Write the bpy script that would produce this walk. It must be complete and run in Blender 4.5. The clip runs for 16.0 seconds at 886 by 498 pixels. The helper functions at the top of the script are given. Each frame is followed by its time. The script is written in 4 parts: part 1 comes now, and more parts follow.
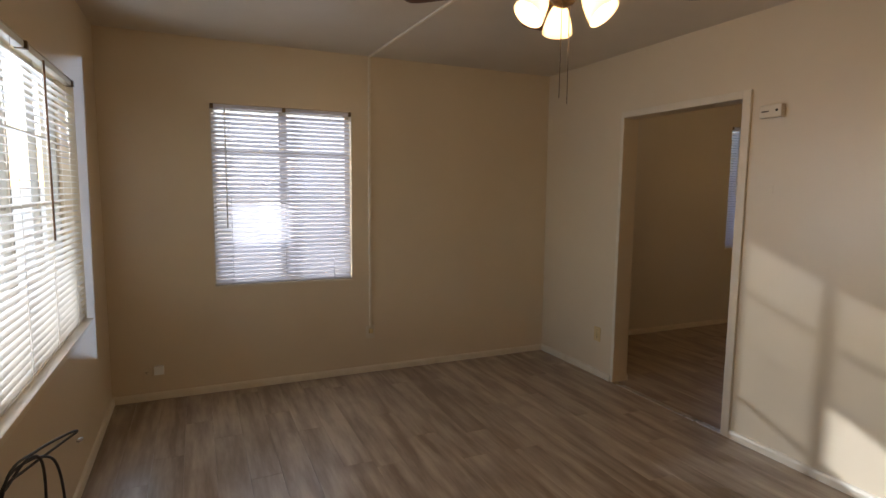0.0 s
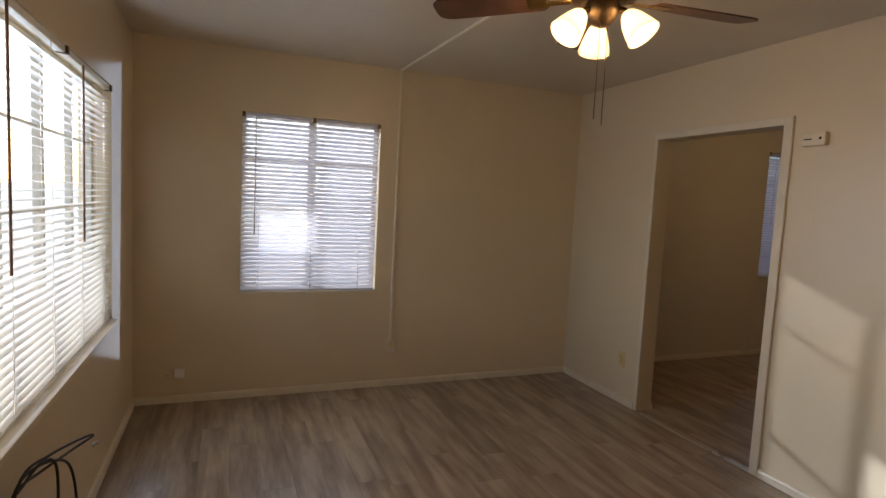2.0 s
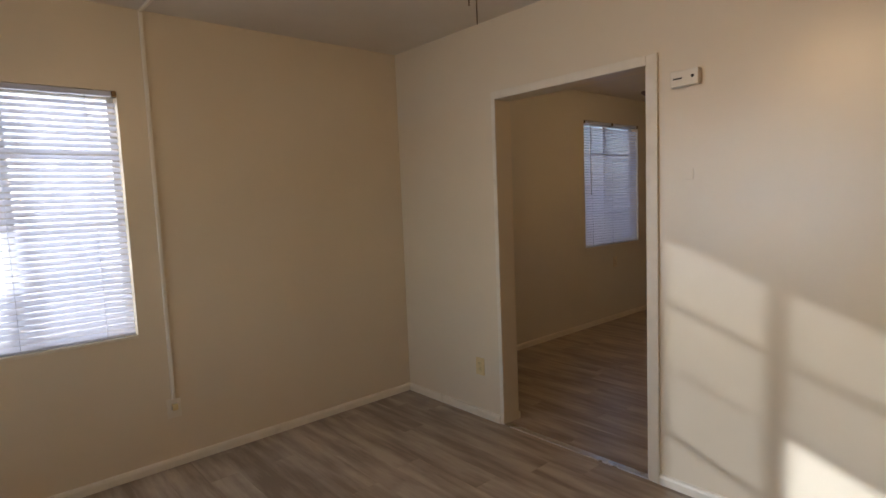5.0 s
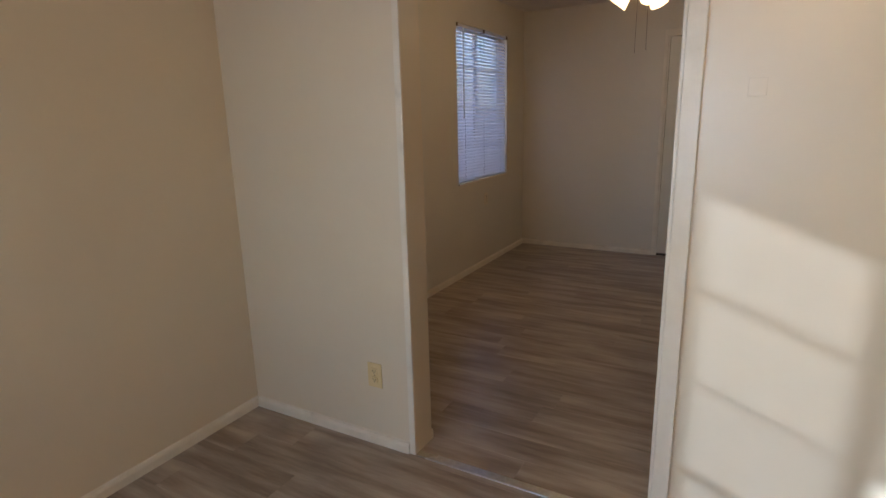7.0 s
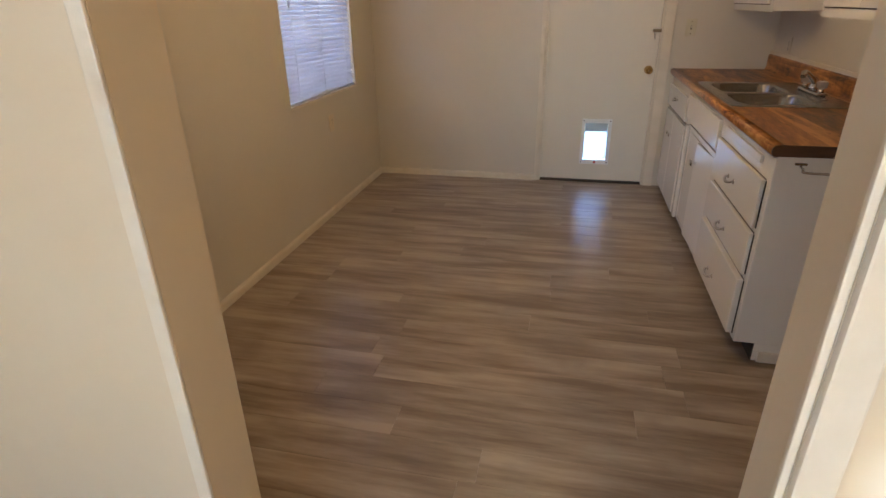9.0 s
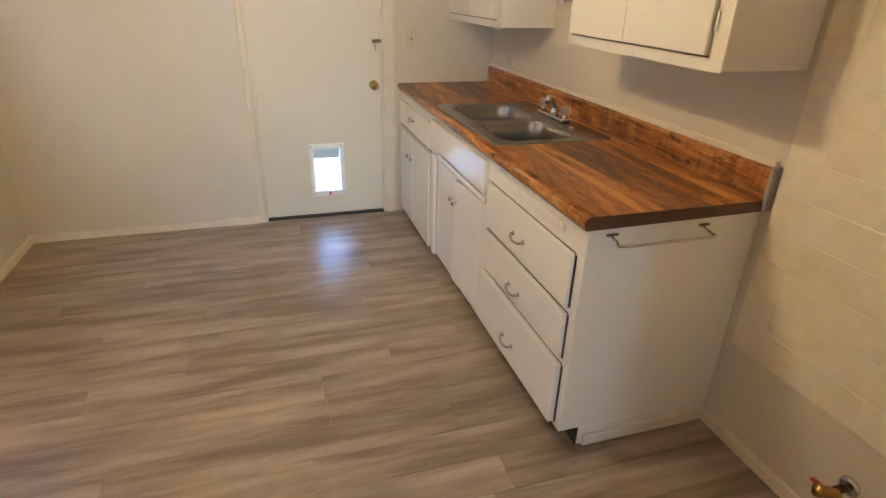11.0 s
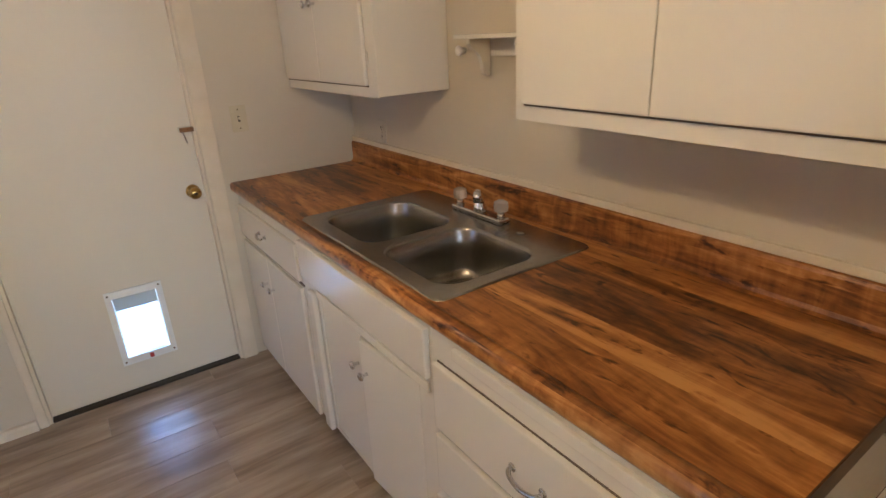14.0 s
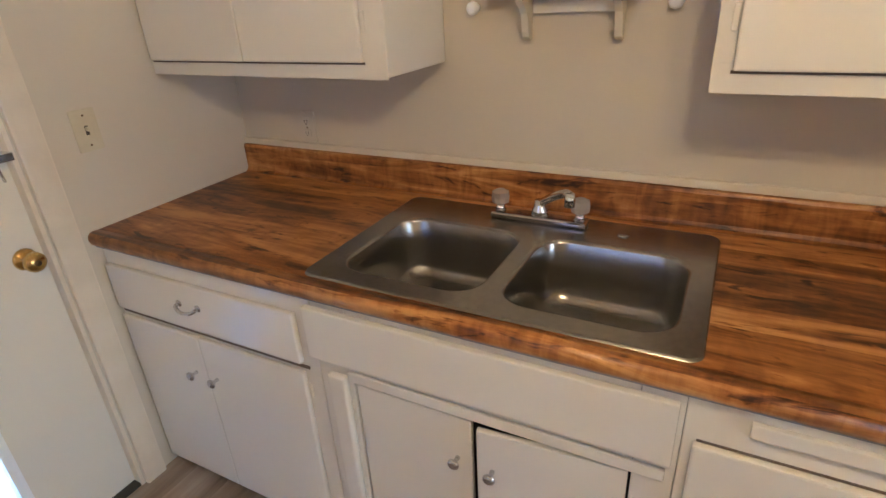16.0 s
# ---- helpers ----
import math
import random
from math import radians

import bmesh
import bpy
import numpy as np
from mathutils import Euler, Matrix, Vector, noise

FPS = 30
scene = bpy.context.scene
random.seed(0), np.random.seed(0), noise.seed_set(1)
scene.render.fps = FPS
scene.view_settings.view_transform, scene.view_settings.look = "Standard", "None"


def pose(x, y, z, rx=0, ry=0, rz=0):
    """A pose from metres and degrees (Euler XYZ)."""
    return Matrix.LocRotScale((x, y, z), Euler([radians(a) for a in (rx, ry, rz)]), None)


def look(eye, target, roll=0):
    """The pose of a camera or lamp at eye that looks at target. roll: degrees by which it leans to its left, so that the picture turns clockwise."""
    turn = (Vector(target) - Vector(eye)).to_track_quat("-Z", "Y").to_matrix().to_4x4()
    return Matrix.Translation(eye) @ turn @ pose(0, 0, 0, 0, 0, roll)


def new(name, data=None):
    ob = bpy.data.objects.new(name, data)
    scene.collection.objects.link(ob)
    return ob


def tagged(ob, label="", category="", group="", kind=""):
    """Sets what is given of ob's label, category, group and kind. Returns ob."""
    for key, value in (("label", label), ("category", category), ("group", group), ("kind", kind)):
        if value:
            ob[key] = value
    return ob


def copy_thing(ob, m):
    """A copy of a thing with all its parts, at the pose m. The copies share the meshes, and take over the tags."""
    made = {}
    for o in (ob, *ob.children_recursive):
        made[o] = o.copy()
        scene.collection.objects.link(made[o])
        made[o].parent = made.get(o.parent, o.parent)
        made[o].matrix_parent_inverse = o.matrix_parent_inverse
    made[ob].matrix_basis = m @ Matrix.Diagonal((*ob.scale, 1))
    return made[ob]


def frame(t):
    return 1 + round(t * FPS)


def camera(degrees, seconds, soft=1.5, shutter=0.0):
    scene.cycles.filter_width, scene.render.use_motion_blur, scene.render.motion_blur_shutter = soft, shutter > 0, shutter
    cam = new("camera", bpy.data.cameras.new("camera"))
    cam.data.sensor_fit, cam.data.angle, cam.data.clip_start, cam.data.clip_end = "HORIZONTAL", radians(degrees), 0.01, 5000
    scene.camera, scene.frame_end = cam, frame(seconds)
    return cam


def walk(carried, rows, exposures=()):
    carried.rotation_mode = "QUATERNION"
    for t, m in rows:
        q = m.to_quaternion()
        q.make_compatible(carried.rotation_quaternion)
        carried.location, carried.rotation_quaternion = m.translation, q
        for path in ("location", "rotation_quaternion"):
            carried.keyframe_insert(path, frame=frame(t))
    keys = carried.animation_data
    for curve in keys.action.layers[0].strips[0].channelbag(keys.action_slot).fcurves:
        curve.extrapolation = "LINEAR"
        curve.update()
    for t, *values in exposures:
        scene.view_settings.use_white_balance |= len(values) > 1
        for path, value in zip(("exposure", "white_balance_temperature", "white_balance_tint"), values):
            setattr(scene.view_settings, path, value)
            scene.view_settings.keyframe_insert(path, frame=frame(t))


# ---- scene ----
# ---- camera ----
cam = camera(78.0, 16.0)
PATH = [
    (0, (-2.822, -4.06, 1.438), (-2.006, -2.247, 1.221), 0.6),
    (0.5, (-2.798, -4.057, 1.451), (-2.072, -2.203, 1.257), 1.1),
    (1, (-2.74, -4.074, 1.472), (-2.103, -2.192, 1.248), 1.3),
    (1.5, (-2.72, -4.089, 1.471), (-2.129, -2.191, 1.247), 2.0),
    (2, (-2.808, -4.018, 1.458), (-2.072, -2.167, 1.283), 2.9),
    (2.5, (-2.996, -3.86, 1.436), (-1.941, -2.161, 1.422), 1.8),
    (3, (-2.979, -3.825, 1.43), (-1.806, -2.21, 1.556), 1.0),
    (3.5, (-2.959, -3.73, 1.407), (-1.716, -2.171, 1.562), -0.1),
    (4, (-2.767, -3.549, 1.391), (-1.501, -2.002, 1.475), -1.9),
    (4.2, (-2.67, -3.474, 1.401), (-1.415, -1.916, 1.401), -2.3),
    (6.5, (-1.979, -2.385, 1.374), (-0.425, -1.198, 0.955), -2.4),
    (7, (-1.738, -2.071, 1.405), (-0.043, -1.121, 0.932), -1.4),
    (7.5, (-1.459, -1.888, 1.36), (0.314, -1.135, 0.821), -3.0),
    (8, (-1.171, -1.743, 1.408), (0.619, -1.107, 0.782), -3.6),
    (8.2, (-1.07, -1.677, 1.391), (0.736, -1.106, 0.749), -2.5),
    (10.3, (-0.018, -1.337, 1.484), (1.619, -1.24, 0.338), -0.1),
    (10.5, (0.053, -1.275, 1.509), (1.765, -1.434, 0.488), 2.1),
    (11, (0.218, -1.429, 1.506), (1.936, -1.979, 0.64), 1.6),
    (11.5, (0.276, -1.579, 1.526), (2.001, -2.311, 0.827), -1.8),
    (12, (0.371, -1.606, 1.547), (1.946, -2.635, 0.871), -1.2),
    (12.5, (0.542, -1.506, 1.568), (2.064, -2.646, 0.948), -1.6),
    (13, (0.738, -1.558, 1.53), (2.257, -2.695, 0.897), -2.7),
    (13.5, (1.009, -1.701, 1.54), (2.544, -2.78, 0.847), -3.7),
    (14, (1.292, -1.659, 1.518), (2.829, -2.708, 0.786), -2.8),
    (14.5, (1.608, -1.49, 1.544), (3.115, -2.587, 0.819), -2.0),
    (15, (1.877, -1.458, 1.506), (3.321, -2.626, 0.764), -4.5),
    (15.5, (2.143, -1.525, 1.513), (3.333, -2.907, 0.693), -6.2),
    (16, (2.294, -1.454, 1.512), (3.159, -3.038, 0.651), -3.2),
]
walk(cam, [(t, look(eye, target, roll)) for t, eye, target, roll in PATH],
     exposures=[(0, 1.35, 6400, 14), (2, 1.3, 6400, 14), (3.5, 1.7, 6500, 14), (4.2, 1.65, 6350, 14), (6.3, 2.2, 5500, 12), (7.2, 2.25, 5450, 12), (8.2, 2.5, 5700, 13), (10.3, 4.05, 5550, 3), (12.5, 3.7, 5600, 5), (13.5, 3.55, 5550, 8), (16, 3.85, 5200, 7)])

# ---- light, sky, exposure ----
SUN_WAY = Vector((1.0, -1.127, -0.435)).normalized()
world = bpy.data.worlds.new("world")
scene.world = world
world.use_nodes = True
wt = world.node_tree
sky = wt.nodes.new("ShaderNodeTexSky")
sky.sky_type = "NISHITA"
sky.sun_disc = False
sky.sun_elevation = radians(16.1)
sky.sun_rotation = radians(-41.6)
wt.links.new(sky.outputs[0], wt.nodes["Background"].inputs[0])
wt.nodes["Background"].inputs[1].default_value = 0.15

sun = new("sun", bpy.data.lights.new("sun", "SUN"))
sun.data.energy = 5.0
sun.data.angle = radians(0.9)
sun.data.color = (0.80, 0.89, 1.0)
sun.matrix_world = look(-20 * SUN_WAY, (0, 0, 0))

BULB_COLOUR = (1.0, 0.66, 0.34)
LIVING_WATTS, KITCHEN_WATTS = 1.1, 0.6


def bulb_lamp(x, y, z, watts):
    lamp = new("bulb_light", bpy.data.lights.new("bulb_light", "POINT"))
    lamp.data.energy = watts
    lamp.data.color = BULB_COLOUR
    lamp.data.shadow_soft_size = 0.03
    lamp.location = (x, y, z)


# sky light through the openings
def opening_light(name, m, w, h, watts, colour=(0.82, 0.9, 1.0), spread=180):
    lamp = new(name, bpy.data.lights.new(name, "AREA"))
    lamp.data.shape = "RECTANGLE"
    lamp.data.size, lamp.data.size_y = w, h
    lamp.data.spread = radians(spread)
    lamp.data.energy = watts
    lamp.data.color = colour
    lamp.matrix_world = m


opening_light("sky_west", look((-3.95, -1.1, 1.3), (-2.95, -1.95, 1.34)), 2.4, 1.7, 12, (0.70, 0.84, 1.0), 138)
opening_light("sky_north", look((-2.24, 0.62, 1.37), (-2.24, 0, 1.37)), 1.5, 1.7, 3.5, (0.90, 0.94, 1.0))
opening_light("sky_kitchen", look((2.82, 0.72, 1.55), (3.25, -0.3, 1.25)), 1.5, 1.7, 2.6, (0.36, 0.50, 1.0), 140)
opening_light("sky_east", look((4.6, -1.77, 0.88), (3.92, -1.77, 0.30)), 0.8, 0.7, 6.0, (0.34, 0.52, 1.0))

# ---- materials ----
def material(name, colour=(0.8, 0.8, 0.8), rough=0.5, metal=0.0, colour2=None, scale=(1, 1, 1), detail=4.0, mix=(0.35, 0.65),
             bump=0.0, bump_scale=200.0, stain=None, stain_scale=1.5, stain_mix=(0.5, 0.75), spec=0.5, coat=0.0, island=0.0):
    """Two-scale procedural surface: grain between two colours, larger stains, fine relief, gloss variation."""
    m = bpy.data.materials.new(name)
    m.use_nodes = True
    t = m.node_tree
    b = t.nodes["Principled BSDF"]
    b.inputs["Metallic"].default_value = metal
    b.inputs["Specular IOR Level"].default_value = spec
    b.inputs["Coat Weight"].default_value = coat
    geo = t.nodes.new("ShaderNodeNewGeometry")
    info = t.nodes.new("ShaderNodeObjectInfo")
    shift = t.nodes.new("ShaderNodeVectorMath")
    shift.operation = "MULTIPLY_ADD"
    shift.inputs[1].default_value = (1, 1, 1)
    off = t.nodes.new("ShaderNodeVectorMath")
    off.operation = "SCALE"
    off.inputs[0].default_value = (7.3, 11.1, 5.7)
    mul = t.nodes.new("ShaderNodeMath")
    mul.operation = "MULTIPLY"
    mul.inputs[1].default_value = island
    t.links.new(info.outputs["Random"], mul.inputs[0])
    t.links.new(mul.outputs[0], off.inputs["Scale"])
    t.links.new(geo.outputs["Position"], shift.inputs[0])
    t.links.new(off.outputs[0], shift.inputs[2])
    mp = t.nodes.new("ShaderNodeMapping")
    mp.inputs["Scale"].default_value = scale
    t.links.new(shift.outputs[0], mp.inputs[0])
    n1 = t.nodes.new("ShaderNodeTexNoise")
    n1.inputs["Scale"].default_value = 1.0
    n1.inputs["Detail"].default_value = detail
    n1.inputs["Roughness"].default_value = 0.6
    t.links.new(mp.outputs[0], n1.inputs["Vector"])
    r1 = t.nodes.new("ShaderNodeMapRange")
    r1.inputs[1].default_value, r1.inputs[2].default_value = mix
    t.links.new(n1.outputs["Fac"], r1.inputs[0])
    m1 = t.nodes.new("ShaderNodeMix")
    m1.data_type = "RGBA"
    m1.inputs[6].default_value = (*colour, 1)
    m1.inputs[7].default_value = (*(colour2 or colour), 1)
    t.links.new(r1.outputs[0], m1.inputs[0])
    out = m1.outputs[2]
    n2 = t.nodes.new("ShaderNodeTexNoise")
    n2.inputs["Scale"].default_value = stain_scale
    n2.inputs["Detail"].default_value = 5.0
    t.links.new(shift.outputs[0], n2.inputs["Vector"])
    if stain:
        r2 = t.nodes.new("ShaderNodeMapRange")
        r2.inputs[1].default_value, r2.inputs[2].default_value = stain_mix
        t.links.new(n2.outputs["Fac"], r2.inputs[0])
        m2 = t.nodes.new("ShaderNodeMix")
        m2.data_type = "RGBA"
        m2.inputs[7].default_value = (*stain, 1)
        t.links.new(out, m2.inputs[6])
        t.links.new(r2.outputs[0], m2.inputs[0])
        out = m2.outputs[2]
    if island:
        hs = t.nodes.new("ShaderNodeHueSaturation")
        mr = t.nodes.new("ShaderNodeMapRange")
        mr.inputs[3].default_value, mr.inputs[4].default_value = 1 - 0.22 * min(island, 1), 1 + 0.22 * min(island, 1)
        t.links.new(info.outputs["Random"], mr.inputs[0])
        t.links.new(mr.outputs[0], hs.inputs["Value"])
        t.links.new(out, hs.inputs["Color"])
        out = hs.outputs[0]
    t.links.new(out, b.inputs["Base Color"])
    rr = t.nodes.new("ShaderNodeMapRange")
    rr.inputs[3].default_value, rr.inputs[4].default_value = max(rough - 0.05, 0.02), min(rough + 0.05, 1)
    t.links.new(n2.outputs["Fac"], rr.inputs[0])
    t.links.new(rr.outputs[0], b.inputs["Roughness"])
    if bump:
        n3 = t.nodes.new("ShaderNodeTexNoise")
        n3.inputs["Scale"].default_value = bump_scale
        n3.inputs["Detail"].default_value = 3.0
        t.links.new(geo.outputs["Position"], n3.inputs["Vector"])
        bp = t.nodes.new("ShaderNodeBump")
        bp.inputs["Strength"].default_value = bump
        bp.inputs["Distance"].default_value = 0.004
        t.links.new(n3.outputs["Fac"], bp.inputs["Height"])
        t.links.new(bp.outputs[0], b.inputs["Normal"])
    return m


wall_paint = material("wall_paint", (0.67, 0.56, 0.395), 0.335, colour2=(0.62, 0.51, 0.35), scale=(1.3, 1.3, 1.3), detail=6, mix=(0.25, 0.75), bump=0.2, bump_scale=18, spec=0.8)
kitchen_paint = material("kitchen_paint", (0.63, 0.565, 0.45), 0.36, colour2=(0.59, 0.525, 0.41), scale=(1.5, 1.5, 1.5), detail=6, mix=(0.25, 0.75), bump=0.2, bump_scale=36)
ceiling_paint = material("ceiling_paint", (0.60, 0.53, 0.43), 0.34, colour2=(0.56, 0.49, 0.395), scale=(2, 2, 2), bump=0.18, bump_scale=40, spec=0.75)
trim_paint = material("trim_paint", (0.71, 0.63, 0.50), 0.34, colour2=(0.66, 0.58, 0.445), scale=(9, 9, 9), bump=0.12, bump_scale=70,
                      stain=(0.52, 0.44, 0.33), stain_scale=9, stain_mix=(0.66, 0.82))
conduit_paint = material("conduit_paint", (0.78, 0.71, 0.58), 0.4, colour2=(0.74, 0.66, 0.53), scale=(12, 12, 12))
cabinet_paint = material("cabinet_paint", (0.74, 0.70, 0.615), 0.22, colour2=(0.725, 0.685, 0.595), scale=(2.2, 2.2, 2.2), detail=1.5, mix=(0.2, 0.8), bump=0.05, bump_scale=30, spec=0.4)
door_paint = material("door_paint", (0.70, 0.65, 0.54), 0.40, colour2=(0.68, 0.625, 0.515), scale=(2, 2, 1), detail=1.5, mix=(0.2, 0.8), bump=0.05, bump_scale=30, spec=0.35)
# brown of the shadow lines painted along drawer and door edges
shadow_brown = material("shadow_brown", (0.14, 0.105, 0.08), 0.8)
# near black: painted shade in gaps and recesses; also slots, sill and button
dark_and_shade = material("dark_and_shade", (0.035, 0.028, 0.022), 0.8)
underside_grey = material("underside_grey", (0.34, 0.32, 0.31), 0.6, colour2=(0.26, 0.24, 0.23), scale=(20, 20, 20))
plank = material("vinyl_plank", (0.205, 0.148, 0.103), 0.33, colour2=(0.43, 0.345, 0.258), scale=(13, 1.5, 4), detail=5, mix=(0.36, 0.64),
                 stain=(0.20, 0.15, 0.116), stain_scale=2.6, stain_mix=(0.55, 0.85), bump=0.06, bump_scale=130, island=0.25)
subfloor = material("subfloor", (0.07, 0.05, 0.04), 0.8)
tile_glaze = material("tile_glaze", (0.83, 0.745, 0.585), 0.13, colour2=(0.78, 0.69, 0.52), scale=(14, 14, 14), island=0.02,
                      stain=(0.69, 0.60, 0.45), stain_scale=6, stain_mix=(0.5, 0.8), bump=0.05, bump_scale=30)
grout = material("grout", (0.82, 0.76, 0.65), 0.6, colour2=(0.78, 0.71, 0.59), scale=(20, 20, 20))
steel = material("brushed_steel", (0.39, 0.38, 0.36), 0.25, 1.0, colour2=(0.34, 0.33, 0.315), scale=(60, 60, 60), bump=0.015, bump_scale=400)
chrome = material("chrome", (0.66, 0.66, 0.67), 0.07, 1.0, colour2=(0.62, 0.62, 0.62), scale=(40, 40, 40))
brass = material("aged_brass", (0.62, 0.42, 0.15), 0.2, 1.0, colour2=(0.5, 0.32, 0.1), scale=(30, 30, 30))
bronze = material("antique_bronze", (0.10, 0.068, 0.038), 0.35, 1.0, colour2=(0.19, 0.13, 0.07), scale=(25, 25, 25))
blade_wood = material("dark_blade_wood", (0.055, 0.026, 0.016), 0.35, colour2=(0.10, 0.045, 0.026), scale=(9, 9, 9))
ivory = material("ivory_plastic", (0.66, 0.50, 0.24), 0.35, colour2=(0.62, 0.46, 0.21), scale=(20, 20, 20))
almond = material("almond_plastic", (0.60, 0.535, 0.37), 0.4, colour2=(0.56, 0.49, 0.33), scale=(20, 20, 20))
white_plastic = material("white_plastic", (0.82, 0.82, 0.80), 0.35, colour2=(0.78, 0.78, 0.76), scale=(20, 20, 20))
black_rubber = material("black_cable", (0.018, 0.018, 0.02), 0.4)
red_paint = material("red_paint", (0.45, 0.03, 0.02), 0.4, colour2=(0.3, 0.02, 0.015), scale=(60, 60, 60))
aluminium = material("aluminium", (0.72, 0.71, 0.69), 0.28, 1.0, colour2=(0.6, 0.59, 0.57), scale=(50, 50, 50))
steel_frame = material("painted_steel_frame", (0.72, 0.69, 0.63), 0.45, colour2=(0.62, 0.58, 0.50), scale=(15, 15, 15))
wand_brown = material("amber_wand", (0.22, 0.11, 0.045), 0.3)
stucco = material("stucco", (0.66, 0.60, 0.50), 0.85, colour2=(0.60, 0.53, 0.43), scale=(3, 3, 3), bump=0.5, bump_scale=25)
dirt = material("dry_yard", (0.46, 0.41, 0.33), 0.95, colour2=(0.38, 0.33, 0.26), scale=(1.2, 1.2, 1.2), stain=(0.22, 0.21, 0.12), stain_scale=0.4)
roof_felt = material("roof_shingle", (0.16, 0.13, 0.11), 0.9, colour2=(0.11, 0.09, 0.08), scale=(6, 6, 6))


def wood_counter(name, curl):
    """Printed timber laminate: boards along x, swirling grain, dark knots; curl adds cross figure."""
    m = bpy.data.materials.new(name)
    m.use_nodes = True
    t = m.node_tree
    b = t.nodes["Principled BSDF"]
    geo = t.nodes.new("ShaderNodeNewGeometry")
    sep = t.nodes.new("ShaderNodeSeparateXYZ")
    t.links.new(geo.outputs["Position"], sep.inputs[0])

    def node(kind, **inputs):
        n = t.nodes.new(kind)
        for k, v in inputs.items():
            n.inputs[k].default_value = v
        return n

    def math(op, a, c, d=None):
        n = t.nodes.new("ShaderNodeMath")
        n.operation = op
        for i, v in enumerate((a, c, d)):
            if v is None:
                continue
            if isinstance(v, (int, float)):
                n.inputs[i].default_value = v
            else:
                t.links.new(v, n.inputs[i])
        return n.outputs[0]

    across = math("SUBTRACT", sep.outputs[1], math("MULTIPLY", sep.outputs[2], 1.0))
    board = math("FLOOR", math("MULTIPLY", across, 11.3), 0.0)
    comb = t.nodes.new("ShaderNodeCombineXYZ")
    t.links.new(board, comb.inputs[0])
    white = t.nodes.new("ShaderNodeTexWhiteNoise")
    white.noise_dimensions = "2D"
    t.links.new(comb.outputs[0], white.inputs["Vector"])
    tone = white.outputs["Value"]
    vec = t.nodes.new("ShaderNodeCombineXYZ")
    t.links.new(math("MULTIPLY_ADD", sep.outputs[0], 1.7, math("MULTIPLY", tone, 9.0)), vec.inputs[0])
    t.links.new(math("MULTIPLY_ADD", across, 9.5, math("MULTIPLY", tone, 23.0)), vec.inputs[1])
    grain = node("ShaderNodeTexNoise", Scale=1.0, Detail=7.0, Roughness=0.62, Distortion=1.5)
    t.links.new(vec.outputs[0], grain.inputs["Vector"])
    fine = t.nodes.new("ShaderNodeCombineXYZ")
    t.links.new(math("MULTIPLY", sep.outputs[0], 9.0), fine.inputs[0])
    t.links.new(math("MULTIPLY", across, 70.0), fine.inputs[1])
    fibre = node("ShaderNodeTexNoise", Scale=1.0, Detail=3.0)
    t.links.new(fine.outputs[0], fibre.inputs["Vector"])
    long = t.nodes.new("ShaderNodeCombineXYZ")
    t.links.new(math("MULTIPLY_ADD", sep.outputs[0], 6.5, math("MULTIPLY", tone, 31.0)), long.inputs[0])
    t.links.new(math("MULTIPLY_ADD", across, 20.0, math("MULTIPLY", tone, 13.0)), long.inputs[1])
    streak = node("ShaderNodeTexNoise", Scale=1.0, Detail=4.0, Roughness=0.55, Distortion=1.6)
    t.links.new(long.outputs[0], streak.inputs["Vector"])
    dark = node("ShaderNodeMapRange")
    dark.inputs[1].default_value, dark.inputs[2].default_value = 0.59, 0.72
    t.links.new(streak.outputs["Fac"], dark.inputs[0])
    wave = t.nodes.new("ShaderNodeCombineXYZ")
    t.links.new(math("MULTIPLY", sep.outputs[0], 26.0), wave.inputs[0])
    t.links.new(math("MULTIPLY", across, 7.0), wave.inputs[1])
    figure = node("ShaderNodeTexNoise", Scale=1.0, Detail=4.0, Distortion=1.2)
    t.links.new(wave.outputs[0], figure.inputs["Vector"])
    base = math("ADD", math("MULTIPLY_ADD", tone, 0.22, math("MULTIPLY", grain.outputs["Fac"], 0.85)), math("MULTIPLY", math("SUBTRACT", fibre.outputs["Fac"], 0.35), 0.2))
    base = math("ADD", base, math("MULTIPLY", math("SUBTRACT", figure.outputs["Fac"], 0.5), curl))
    value = math("MULTIPLY_ADD", math("SUBTRACT", base, math("MULTIPLY", dark.outputs[0], 0.24)), 1.6, -0.215)
    ramp = t.nodes.new("ShaderNodeValToRGB")
    stops = ((0.28, (0.034, 0.011, 0.004)), (0.43, (0.105, 0.034, 0.009)), (0.57, (0.22, 0.080, 0.019)), (0.72, (0.37, 0.152, 0.038)), (0.92, (0.58, 0.29, 0.09)))
    el = ramp.color_ramp.elements
    el[0].position, el[0].color = stops[0][0], (*stops[0][1], 1)
    el[1].position, el[1].color = stops[-1][0], (*stops[-1][1], 1)
    for p, c in stops[1:-1]:
        e = el.new(p)
        e.color = (*c, 1)
    t.links.new(value, ramp.inputs[0])
    t.links.new(ramp.outputs[0], b.inputs["Base Color"])
    b.inputs["Specular IOR Level"].default_value = 0.38
    rough = node("ShaderNodeMapRange")
    rough.inputs[3].default_value, rough.inputs[4].default_value = 0.30, 0.36
    t.links.new(grain.outputs["Fac"], rough.inputs[0])
    t.links.new(rough.outputs[0], b.inputs["Roughness"])
    bp = t.nodes.new("ShaderNodeBump")
    bp.inputs["Strength"].default_value = 0.06
    bp.inputs["Distance"].default_value = 0.002
    t.links.new(fibre.outputs["Fac"], bp.inputs["Height"])
    t.links.new(bp.outputs[0], b.inputs["Normal"])
    return m


